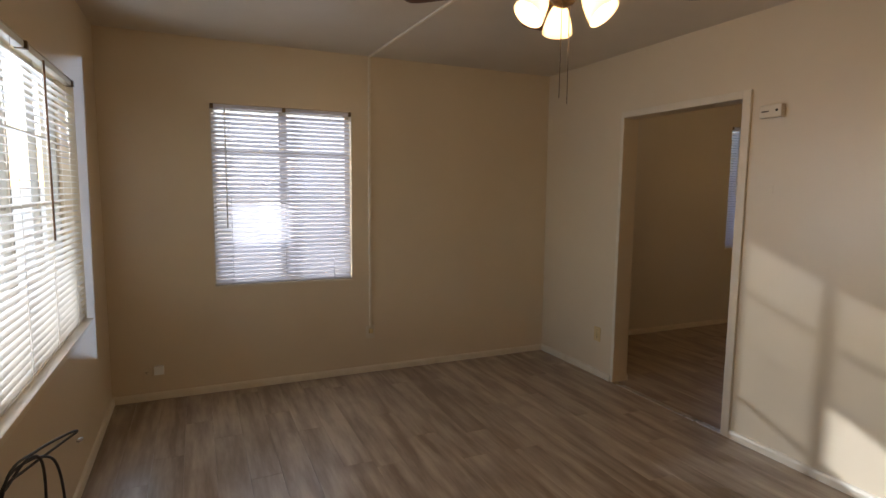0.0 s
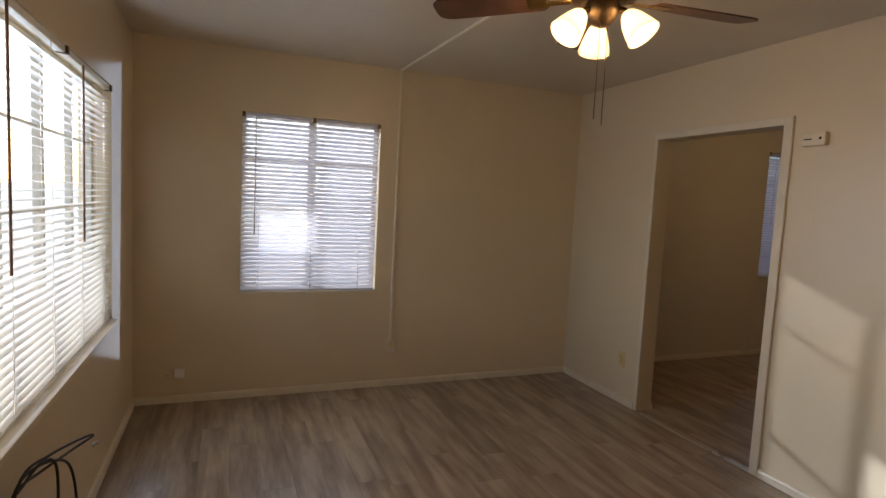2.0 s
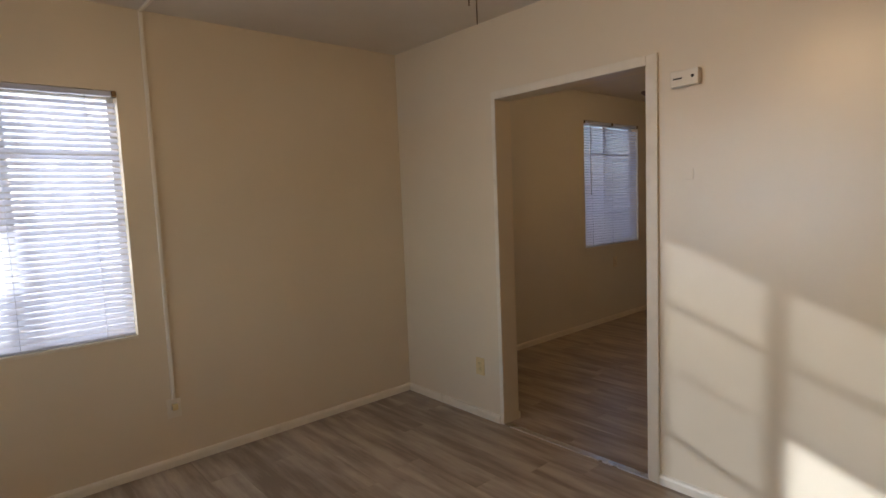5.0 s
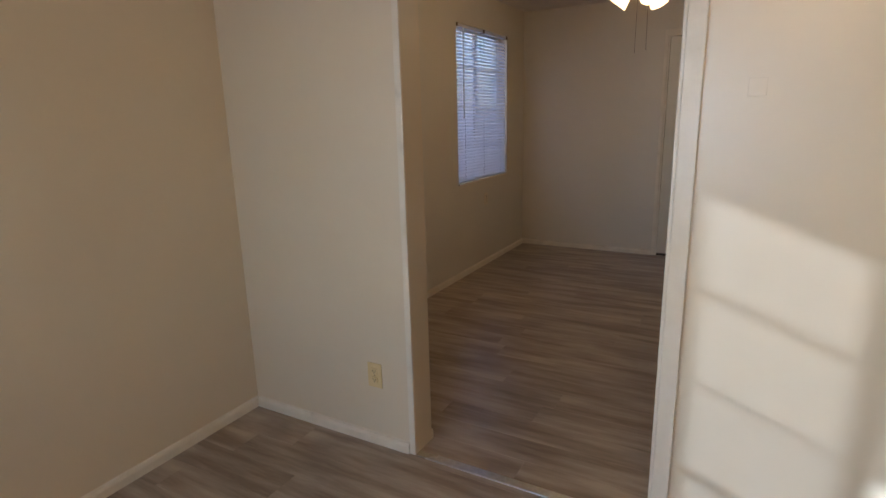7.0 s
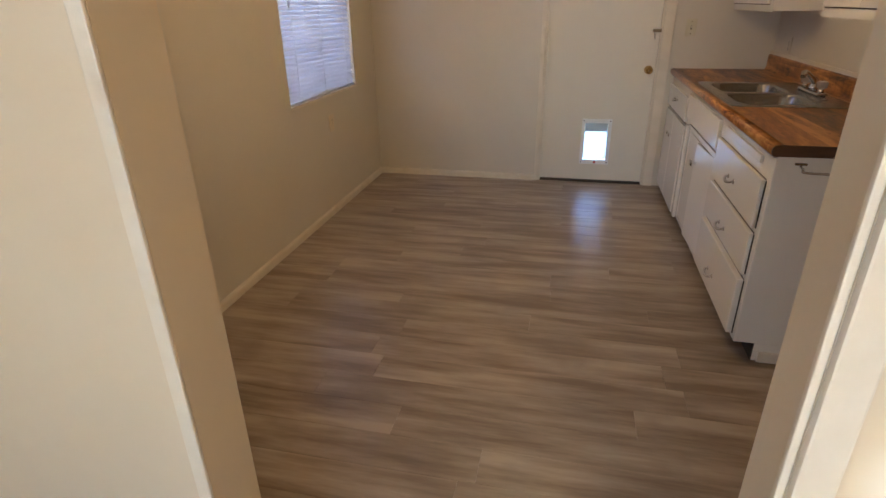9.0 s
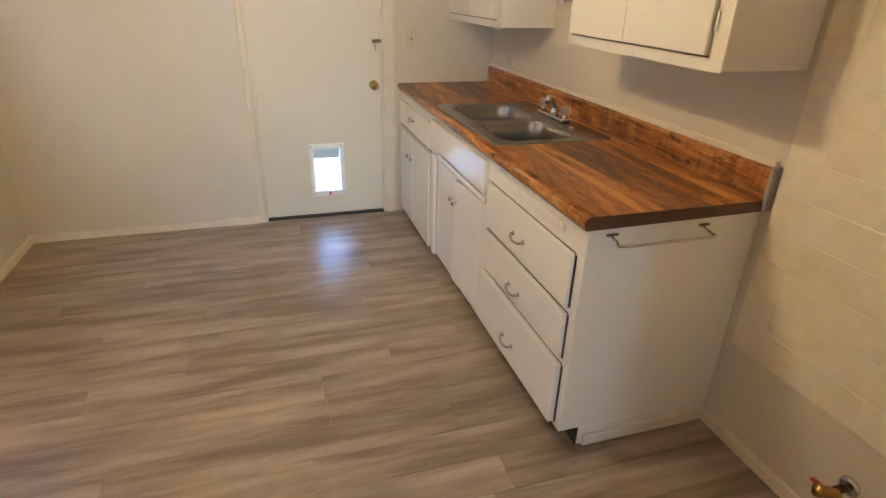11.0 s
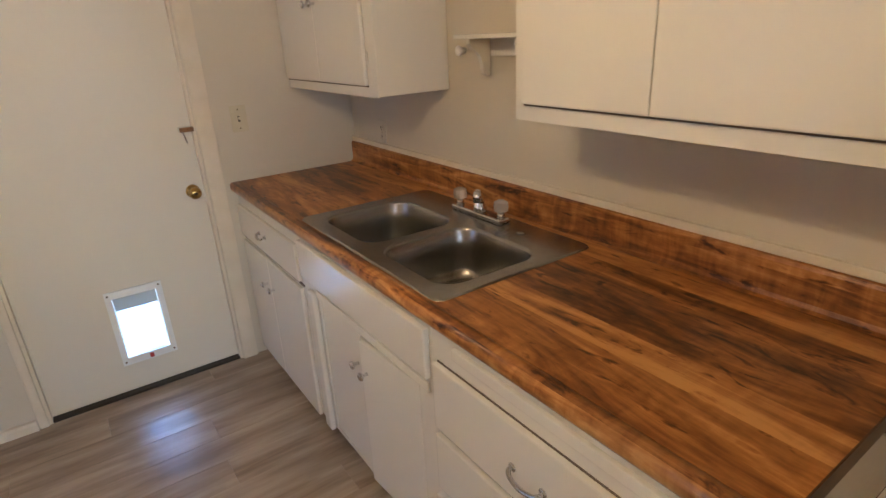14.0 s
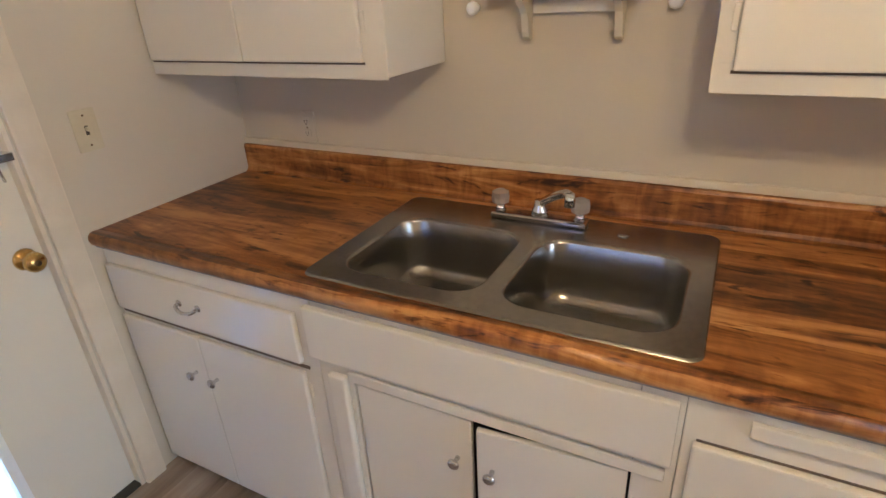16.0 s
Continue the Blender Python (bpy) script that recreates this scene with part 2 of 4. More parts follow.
edge_brown = material("edge_brown", (0.055, 0.024, 0.011), 0.4, colour2=(0.09, 0.04, 0.018), scale=(40, 8, 40))
laminate = wood_counter("timber_laminate", 0.12)
laminate_curl = wood_counter("curly_timber_laminate", 0.3)


def thin(name, colour, through_amount, glow=0.0, rough=0.5, clear=0.0):
    """A thin sheet that lets light through: diffuse, translucent and clear shares."""
    m = bpy.data.materials.new(name)
    m.use_nodes = True
    t = m.node_tree
    out = t.nodes["Material Output"]
    t.nodes.remove(t.nodes["Principled BSDF"])
    geo = t.nodes.new("ShaderNodeNewGeometry")
    nz = t.nodes.new("ShaderNodeTexNoise")
    nz.inputs["Scale"].default_value = 9.0
    t.links.new(geo.outputs["Position"], nz.inputs["Vector"])
    mixc = t.nodes.new("ShaderNodeMix")
    mixc.data_type = "RGBA"
    mixc.inputs[6].default_value = (*[c * 0.93 for c in colour], 1)
    mixc.inputs[7].default_value = (*colour, 1)
    t.links.new(nz.outputs["Fac"], mixc.inputs[0])
    d = t.nodes.new("ShaderNodeBsdfDiffuse")
    s = t.nodes.new("ShaderNodeBsdfTranslucent")
    t.links.new(mixc.outputs[2], d.inputs[0])
    t.links.new(mixc.outputs[2], s.inputs[0])
    m1 = t.nodes.new("ShaderNodeMixShader")
    m1.inputs[0].default_value = through_amount
    t.links.new(d.outputs[0], m1.inputs[1])
    t.links.new(s.outputs[0], m1.inputs[2])
    g = t.nodes.new("ShaderNodeBsdfGlossy")
    g.inputs["Roughness"].default_value = rough
    fr = t.nodes.new("ShaderNodeFresnel")
    m2 = t.nodes.new("ShaderNodeMixShader")
    t.links.new(fr.outputs[0], m2.inputs[0])
    t.links.new(m1.outputs[0], m2.inputs[1])
    t.links.new(g.outputs[0], m2.inputs[2])
    last = m2.outputs[0]
    if clear:
        tr = t.nodes.new("ShaderNodeBsdfTransparent")
        m3 = t.nodes.new("ShaderNodeMixShader")
        m3.inputs[0].default_value = clear
        t.links.new(last, m3.inputs[1])
        t.links.new(tr.outputs[0], m3.inputs[2])
        last = m3.outputs[0]
    if glow:
        em = t.nodes.new("ShaderNodeEmission")
        em.inputs[0].default_value = (1.0, 0.58, 0.22, 1)
        em.inputs[1].default_value = glow
        ad = t.nodes.new("ShaderNodeAddShader")
        t.links.new(last, ad.inputs[0])
        t.links.new(em.outputs[0], ad.inputs[1])
        last = ad.outputs[0]
    t.links.new(last, out.inputs[0])
    return m


slat_white = thin("blind_slat_white", (0.78, 0.78, 0.84), 0.34, rough=0.4)
slat_cream = thin("blind_slat_cream", (0.84, 0.77, 0.66), 0.6, rough=0.4)
hazed_glass = thin("hazed_glass", (0.75, 0.76, 0.8), 0.6, rough=0.2, clear=0.42)
dusty_glass = thin("dusty_glass", (0.62, 0.66, 0.75), 0.6, rough=0.2, clear=0.4)
clear_glass = thin("clear_glass", (0.8, 0.8, 0.8), 0.5, rough=0.02, clear=0.93)
flap_vinyl = thin("flap_vinyl", (0.8, 0.85, 0.9), 0.75, rough=0.25, clear=0.35)
shade_glass = thin("lit_shade_glass", (0.95, 0.86, 0.7), 0.6, glow=0.3, rough=0.15)
crystal = thin("clear_acrylic", (0.75, 0.75, 0.75), 0.6, rough=0.05, clear=0.55)

bulb_glow = bpy.data.materials.new("bulb_glow")
bulb_glow.use_nodes = True
_b = bulb_glow.node_tree.nodes["Principled BSDF"]
_b.inputs["Emission Color"].default_value = (1.0, 0.75, 0.42, 1)
_b.inputs["Emission Strength"].default_value = 6.0


# ---- building helpers ----
def box(bm, x0, x1, y0, y1, z0, z1):
    x0, x1, y0, y1, z0, z1 = min(x0, x1), max(x0, x1), min(y0, y1), max(y0, y1), min(z0, z1), max(z0, z1)
    v = [bm.verts.new(p) for p in ((x0, y0, z0), (x1, y0, z0), (x1, y1, z0), (x0, y1, z0), (x0, y0, z1), (x1, y0, z1), (x1, y1, z1), (x0, y1, z1))]
    for f in ((0, 3, 2, 1), (4, 5, 6, 7), (0, 1, 5, 4), (1, 2, 6, 5), (2, 3, 7, 6), (3, 0, 4, 7)):
        bm.faces.new([v[i] for i in f])
    return v


def boxes(*sizes, bevel=0.0, segments=2):
    bm = bmesh.new()
    for s in sizes:
        box(bm, *s)
    if bevel:
        bmesh.ops.bevel(bm, geom=list(bm.edges), offset=bevel, segments=segments, affect="EDGES", profile=0.6)
    return bm


def lathe(profile, centre=(0, 0, 0), axis=(0, 0, 1), sides=24, caps=True):
    """Rings of (radius, height) turned round an axis through centre."""
    bm = bmesh.new()
    turn = Vector((0, 0, 1)).rotation_difference(Vector(axis).normalized()).to_matrix()
    rings = []
    for r, h in profile:
        ring = []
        for k in range(sides):
            a = 2 * math.pi * k / sides
            ring.append(bm.verts.new(Vector(centre) + turn @ Vector((r * math.cos(a), r * math.sin(a), h))))
        rings.append(ring)
    for a, b in zip(rings, rings[1:]):
        for k in range(sides):
            bm.faces.new((a[k], a[(k + 1) % sides], b[(k + 1) % sides], b[k]))
    if caps:
        bm.faces.new(rings[0][::-1])
        bm.faces.new(rings[-1])
    bmesh.ops.recalc_face_normals(bm, faces=bm.faces)
    for f in bm.faces:
        f.smooth = True
    return bm


def tube(points, radius, sides=8, smooth=True, bm=None):
    """A round bar along a line of points."""
    bm = bm or bmesh.new()
    pts = [Vector(p) for p in points]
    rings = []
    side = None
    for i, p in enumerate(pts):
        d = (pts[min(i + 1, len(pts) - 1)] - pts[max(i - 1, 0)]).normalized()
        if side is None:
            side = d.orthogonal().normalized()
        side = (side - d * side.dot(d)).normalized()
        up = d.cross(side)
        rings.append([bm.verts.new(p + radius * (math.cos(2 * math.pi * k / sides) * side + math.sin(2 * math.pi * k / sides) * up)) for k in range(sides)])
    made = []
    for a, b in zip(rings, rings[1:]):
        for k in range(sides):
            made.append(bm.faces.new((a[k], a[(k + 1) % sides], b[(k + 1) % sides], b[k])))
    made.append(bm.faces.new(rings[0][::-1]))
    made.append(bm.faces.new(rings[-1]))
    for f in made:
        f.smooth = smooth
    return bm


def arc(points, steps=8):
    """A smooth line through the points (Catmull-Rom)."""
    p = [Vector(q) for q in points]
    p = [2 * p[0] - p[1]] + p + [2 * p[-1] - p[-2]]
    out = []
    for i in range(1, len(p) - 2):
        for k in range(steps):
            t = k / steps
            out.append(0.5 * ((2 * p[i]) + (p[i + 1] - p[i - 1]) * t + (2 * p[i - 1] - 5 * p[i] + 4 * p[i + 1] - p[i + 2]) * t * t
                              + (3 * p[i] - 3 * p[i + 1] + p[i + 2] - p[i - 1]) * t ** 3))
    out.append(p[-2])
    return out


def mesh_of(name, bm, mat):
    me = bpy.data.meshes.new(name)
    bm.to_mesh(me)
    bm.free()
    me.materials.append(mat)
    return me


def part(name, bm, mat, parent=None, label=""):
    """Links a bmesh (or a ready mesh) as one mesh object, under its thing or part."""
    me = mesh_of(name, bm, mat) if isinstance(bm, bmesh.types.BMesh) else bm
    ob = new(name, me)
    if parent is not None:
        ob.parent = parent
        top = parent if parent.parent is None else parent.parent
        if parent.parent is None:
            ob.matrix_parent_inverse = Matrix.Translation(top.location).inverted()
    if label:
        ob["label"] = label
    return ob


def thing(name, at, label, category, group="", kind=""):
    ob = new(name)
    ob.empty_display_size = 0.1
    ob.location = at
    return tagged(ob, label, category, group, kind)


def slab(name, bm, mat, label, category, kind="structure"):
    return tagged(part(name, bm, mat), label, category, "", kind)


def sheet(axis, c0, c1, a0, a1, z0, z1, holes=()):
    """A wall between two planes of x or y, with rectangular holes (a0, a1, z0, z1) right through it."""
    aa = sorted({a0, a1, *[h[0] for h in holes], *[h[1] for h in holes]})
    zz = sorted({z0, z1, *[h[2] for h in holes], *[h[3] for h in holes]})
    solid = {}
    for i in range(len(aa) - 1):
        for j in range(len(zz) - 1):
            ma, mz = (aa[i] + aa[i + 1]) / 2, (zz[j] + zz[j + 1]) / 2
            solid[i, j] = not any(h[0] < ma < h[1] and h[2] < mz < h[3] for h in holes)
    bm = bmesh.new()

    def put(c, a, z):
        return bm.verts.new((c, a, z) if axis == "x" else (a, c, z))

    for (i, j), s in solid.items():
        if not s:
            continue
        A0, A1, Z0, Z1 = aa[i], aa[i + 1], zz[j], zz[j + 1]
        for c in (c0, c1):
            bm.faces.new([put(c, A0, Z0), put(c, A1, Z0), put(c, A1, Z1), put(c, A0, Z1)])
        for (di, dj), (p, q) in {(-1, 0): ((A0, Z0), (A0, Z1)), (1, 0): ((A1, Z0), (A1, Z1)), (0, -1): ((A0, Z0), (A1, Z0)), (0, 1): ((A0, Z1), (A1, Z1))}.items():
            if not solid.get((i + di, j + dj), False):
                bm.faces.new([put(c0, *p), put(c0, *q), put(c1, *q), put(c1, *p)])
    bmesh.ops.remove_doubles(bm, verts=bm.verts, dist=1e-5)
    bmesh.ops.recalc_face_normals(bm, faces=bm.faces)
    return bm


# ---- plan ----
WEST, NORTH, SOUTH, EAST = -3.374, 0.0, -5.6, 3.92   # inner faces; the living room's east wall stands at x = 0
K_WEST, K_NORTH, K_SOUTH = 0.13, 0.08, -2.93         # kitchen inner faces
TOP = 2.415
LW = (-2.722, -1.754, 0.752, 1.997)                  # living room, north window
WW = (-2.38, -0.686, 0.735, 1.965)                   # living room, west window
KW = (2.40, 3.46, 0.83, 2.13)                        # kitchen, north window
DW = (-1.886, -0.943, 0.0, 1.958)                    # doorway between the rooms
ED = (-2.165, -1.325, 0.0, 2.06)                     # kitchen outer door

slab("wall_north", sheet("y", NORTH, NORTH + 0.15, WEST - 0.15, 0.0, 0, TOP, [LW]), wall_paint, "cream painted plaster wall with a blinded window", "wall")
slab("wall_west", sheet("x", WEST - 0.15, WEST, SOUTH, NORTH, 0, TOP, [WW]), wall_paint, "cream painted plaster wall with a wide bright window", "wall")
slab("wall_south", sheet("y", SOUTH - 0.15, SOUTH, WEST - 0.15, 0.13, 0, TOP), wall_paint, "plain cream painted plaster wall", "wall")
slab("wall_between", sheet("x", 0.0, K_WEST, SOUTH, 0.25, 0, TOP, [DW]), wall_paint, "cream painted plaster wall with an open doorway", "wall")
slab("wall_kitchen_north", sheet("y", K_NORTH, 0.25, K_WEST, EAST + 0.15, 0, TOP, [KW]), kitchen_paint, "off-white painted kitchen wall with a window", "wall")
slab("wall_kitchen_east", sheet("x", EAST, EAST + 0.15, K_SOUTH, K_NORTH, 0, TOP, [ED]), kitchen_paint, "off-white painted kitchen wall with an outer door", "wall")
slab("wall_kitchen_south", sheet("y", K_SOUTH - 0.15, K_SOUTH, K_WEST, EAST + 0.15, 0, TOP), kitchen_paint, "off-white painted kitchen wall behind the counter", "wall")
slab("ceiling", boxes((WEST - 0.15, EAST + 0.15, SOUTH - 0.15, 0.25, TOP, TOP + 0.16)), ceiling_paint, "plain beige painted ceiling", "ceiling")
slab("ground", boxes((-400, 400, -400, 400, -0.6, -0.25)), dirt, "dry bare yard round the house", "ground")
floor = slab("floor", boxes((WEST - 0.15, EAST + 0.15, SOUTH - 0.15, 0.25, -0.25, -0.006)), subfloor, "grey-brown wood-look vinyl plank floor", "floor")

# unseen house block to the north, added to keep sun off the kitchen window
shade_block = thing("house", (2.6, 6.5, -0.25), "pale stucco house added out of view to shade the kitchen window", "house")
part("wall", sheet("y", 4.4, 9.0, -1.5, 7.0, -0.25, 3.7), stucco, shade_block)
part("roof", boxes((-1.8, 7.3, 4.0, 9.4, 3.7, 3.95), bevel=0.03), roof_felt, shade_block, "dark roof slab of the added shading house")


def skirting(name, runs, mat):
    """Thin rounded baseboards: each run is (axis, plane, into room, a0, a1)."""
    bm = bmesh.new()
    for axis, plane, way, a0, a1 in runs:
        prof = [(0, 0), (0.016, 0), (0.016, 0.034), (0.011, 0.045), (0, 0.05)]
        rings = []
        for a in (a0, a1):
            rings.append([bm.verts.new((plane + way * d, a, z) if axis == "x" else (a, plane + way * d, z)) for d, z in prof])
        n = len(prof)
        for k in range(n):
            bm.faces.new((rings[0][k], rings[0][(k + 1) % n], rings[1][(k + 1) % n], rings[1][k]))
        bm.faces.new(rings[0])
        bm.faces.new(rings[1])
    bmesh.ops.recalc_face_normals(bm, faces=bm.faces)
    return slab(name, bm, mat, "low cream painted baseboard with scuffs", "baseboard")


skirting("baseboard_living", [("y", NORTH, -1, WEST, 0), ("x", WEST, 1, SOUTH, NORTH - 0.016), ("x", 0.0, -1, DW[1] + 0.03, NORTH - 0.016),
                              ("x", 0.0, -1, SOUTH, DW[0] - 0.054)], trim_paint)
skirting("baseboard_kitchen", [("y", K_NORTH, -1, K_WEST, EAST), ("x", EAST, -1, ED[1] + 0.04, K_NORTH - 0.016), ("y", K_SOUTH, 1, K_WEST, 1.498),
                               ("x", K_WEST, 1, DW[1], K_NORTH - 0.016), ("x", K_WEST, 1, K_SOUTH + 0.016, DW[0])], trim_paint)

# doorway casing and threshold
casing = thing("door_casing", (0, -1.42, 0), "narrow cream painted wooden casing round the doorway", "door casing", kind="structure")
part("upright", boxes((-0.016, 0.0, DW[0] - 0.052, DW[0], 0, 2.003), bevel=0.004), trim_paint, casing)
part("upright", boxes((-0.008, 0.0, DW[1], DW[1] + 0.028, 0, 2.003), bevel=0.003), trim_paint, casing)
part("head", boxes((-0.016, 0.0, DW[0], DW[1], 1.958, 2.003), bevel=0.004), trim_paint, casing)
part("stop", boxes((0.0, 0.012, DW[0], DW[0] + 0.012, 0, DW[3] - 0.001), bevel=0.003), trim_paint, casing)
thr = boxes((-0.012, 0.03, DW[0] + 0.002, DW[1] - 0.002, -0.002, 0.007), bevel=0.004)
tagged(part("threshold_strip", thr, aluminium), "worn silver metal threshold strip in the doorway", "threshold")


# ---- windows and blinds ----
def window(name, axis, plane_in, way, a0, a1, z0, z1, cols, rows, wide, pane_mat, clear=(), label=""):
    """A steel casement set into the wall: frame, mullions, thin glazing bars, one pane a light. way: +1 or -1 out of the room."""
    top = thing(name, ((a0 + a1) / 2, plane_in, z0) if axis == "y" else (plane_in, (a0 + a1) / 2, z0), label, "window", kind="structure")

    def b(d0, d1, p0, p1, q0, q1):
        lo, hi = sorted((plane_in + way * d0, plane_in + way * d1))
        return (p0, p1, lo, hi, q0, q1) if axis == "y" else (lo, hi, p0, p1, q0, q1)

    d0, d1 = 0.085, 0.115
    fr = [b(d0, d1, a0, a0 + 0.03, z0, z1), b(d0, d1, a1 - 0.03, a1, z0, z1), b(d0, d1, a0 + 0.03, a1 - 0.03, z0, z0 + 0.03), b(d0, d1, a0 + 0.03, a1 - 0.03, z1 - 0.03, z1)]
    part("window_frame", boxes(*fr, bevel=0.003, segments=1), steel_frame, top)
    cell = (a1 - a0) / cols
    for c in range(1, cols):
        w = wide.get(c, 0.024) / 2
        part("mullion", boxes(b(d0 - 0.004, d1 - 0.004, a0 + c * cell - w, a0 + c * cell + w, z0 + 0.03, z1 - 0.03), bevel=0.003, segments=1), steel_frame, top)
    tall = (z1 - z0) / rows
    for r in range(1, rows):
        part("glazing_bar", boxes(b(d0 + 0.004, d1 - 0.006, a0 + 0.03, a1 - 0.03, z0 + r * tall - 0.0065, z0 + r * tall + 0.0065), bevel=0.002, segments=1), steel_frame, top)
    for c in range(cols):
        for r in range(rows):
            m = clear_glass if (c, r) in clear else pane_mat
            part("pane", boxes(b(0.099, 0.102, a0 + c * cell + 0.004, a0 + (c + 1) * cell - 0.004, z0 + r * tall + 0.004, z0 + (r + 1) * tall - 0.004)), m, top)
    return top


def slat_mesh(length, width, mat):
    bm = bmesh.new()
    rows = []
    for k in range(5):
        u = (k / 4 - 0.5) * width
        z = 0.0028 * (1 - (2 * k / 4 - 1) ** 2)
        rows.append([(bm.verts.new((-length / 2, u, z)), bm.verts.new((length / 2, u, z)))][0])
    for a, b in zip(rows, rows[1:]):
        bm.faces.new((a[0], a[1], b[1], b[0]))
    for f in bm.faces:
        f.smooth = True
    return mesh_of("slat", bm, mat)


def blind(axis, plane, way, a0, a1, z0, z1, pitch, tilt, mat, label, wands, cords, sag=0.0, seed=1):
    """A mini-blind: headrail, slats, bottom rail, ladder cords, wand, pull cord and brackets. way: towards the outside."""
    rnd = random.Random(seed)
    mid = (a0 + a1) / 2
    at = (mid, plane, z0) if axis == "y" else (plane, mid, z0)
    top = thing("window_blind", at, label, "window blind")

    def b(d0, d1, p0, p1, q0, q1):
        lo, hi = sorted((plane + way * d0, plane + way * d1))
        return (p0, p1, lo, hi, q0, q1) if axis == "y" else (lo, hi, p0, p1, q0, q1)

    def w(a, d, z):
        return (a, plane + way * d, z) if axis == "y" else (plane + way * d, a, z)

    part("headrail", boxes(b(0.004, 0.034, a0 + 0.004, a1 - 0.004, z1 - 0.028, z1 - 0.003), bevel=0.003), mat, top)
    for a in (a0 + 0.012, mid, a1 - 0.012):
        part("bracket", boxes(b(-0.006, 0.036, a - 0.011, a + 0.011, z1 - 0.032, z1 - 0.001), bevel=0.002, segments=1), bronze, top, "dark metal blind bracket")
    part("bottom_rail", boxes(b(0.008, 0.032, a0 + 0.008, a1 - 0.008, z0 + 0.006, z0 + 0.018), bevel=0.003), mat, top)
    me = slat_mesh(a1 - a0 - 0.016, pitch * 1.12, mat)
    n = int((z1 - 0.03 - z0 - 0.02) / pitch)
    for k in range(n):
        z = z0 + 0.028 + pitch * k
        ob = part("slat", me, mat, top)
        turn = Matrix.Rotation(radians(tilt + rnd.uniform(-0.4, 0.4)), 4, "X")
        lean = Matrix.Rotation(radians(rnd.uniform(-0.03, 0.03) + sag * (1 - k / n)), 4, "Y")
        face = Matrix.Identity(4) if axis == "y" and way > 0 else Matrix.Rotation(radians(180 if axis == "y" else 90 * way), 4, "Z")
        ob.matrix_basis = Matrix.Translation(w(mid, 0.02, z)) @ face @ lean @ turn
    for a in cords:
        for d in (0.004, 0.036):
            part("ladder_cord", tube([w(a, d, z0 + 0.01), w(a, d, z1 - 0.02)], 0.0011, 5), mat, top)
    for a, zz, dark in wands:
        part("tilt_wand", tube([w(a, -0.012, zz), w(a, -0.012, z1 - 0.03)], 0.0045, 6), wand_brown if dark else white_plastic, top, "hexagonal tilt wand")
    return top


window("window_1", "y", NORTH, 1, *LW, 2, 4, {1: 0.055}, hazed_glass, {(0, 1)}, "steel casement window of eight lights, one clear")
window("window_2", "x", WEST, -1, *WW, 4, 4, {2: 0.05}, clear_glass, (), "wide steel casement window with thin glazing bars")
window("window_3", "y", K_NORTH, 1, *KW, 2, 4, {1: 0.06}, dusty_glass, (), "kitchen steel casement window of eight lights")
blind("y", NORTH, 1, *LW, 0.0295, 44, slat_white, "white mini blind with open slats in the window", [(-2.63, 1.16, False)], (-2.60, -2.24, -1.89), seed=2)
blind("x", WEST, -1, *WW, 0.0288, -7, slat_cream, "cream mini blind with open slats over a bright window", [(-2.18, 1.19, True), (-1.34, 1.21, True)], (-2.12, -1.72, -1.30, -0.86), seed=3)
blind("y", K_NORTH, 1, *KW, 0.0272, 50, slat_white, "white mini blind nearly closed over the kitchen window", [(2.50, 1.38, False)], (2.55, 2.93, 3.32), sag=0.9, seed=4)
slab("window_sill_west", boxes((WEST - 0.08, WEST + 0.035, WW[0] + 0.001, WW[1] - 0.001, WW[2] - 0.022, WW[2] + 0.004), bevel=0.004), trim_paint, "white painted wooden window sill", "window sill")
slab("window_sill_north", boxes((LW[0] + 0.001, LW[1] - 0.001, NORTH - 0.008, NORTH + 0.084, LW[2] - 0.012, LW[2] + 0.003), bevel=0.003), trim_paint, "thin white painted window sill", "window sill")
slab("window_sill_kitchen", boxes((KW[0] + 0.001, KW[1] - 0.001, K_NORTH - 0.01, K_NORTH + 0.084, KW[2] - 0.014, KW[2] + 0.003), bevel=0.003), trim_paint, "thin white painted window sill", "window sill")

# ---- kitchen: outer door ----
trim = thing("door_frame", (EAST, -1.75, 0), "white painted wooden frame round the kitchen door", "door frame", kind="structure")
part("jamb", boxes((EAST - 0.018, EAST, ED[0] - 0.075, ED[0] - 0.002, 0, ED[3] + 0.062), bevel=0.005), trim_paint, trim)
part("jamb", boxes((EAST, EAST + 0.15, ED[0] - 0.001, ED[0] + 0.012, 0, ED[3]), bevel=0.003), trim_paint, trim)
part("jamb", boxes((EAST, EAST + 0.15, ED[1] - 0.012, ED[1] + 0.001, 0, ED[3]), bevel=0.003), trim_paint, trim)
part("jamb", boxes((EAST - 0.012, EAST, ED[1] + 0.002, ED[1] + 0.036, 0, ED[3] + 0.062), bevel=0.006), trim_paint, trim)
part("head", boxes((EAST - 0.018, EAST, ED[0] - 0.002, ED[1] + 0.002, ED[3], ED[3] + 0.062), bevel=0.005), trim_paint, trim)
part("sill", boxes((EAST + 0.004, EAST + 0.16, ED[0] + 0.012, ED[1] - 0.012, -0.004, 0.012), bevel=0.004), dark_and_shade, trim, "dark worn door sill")

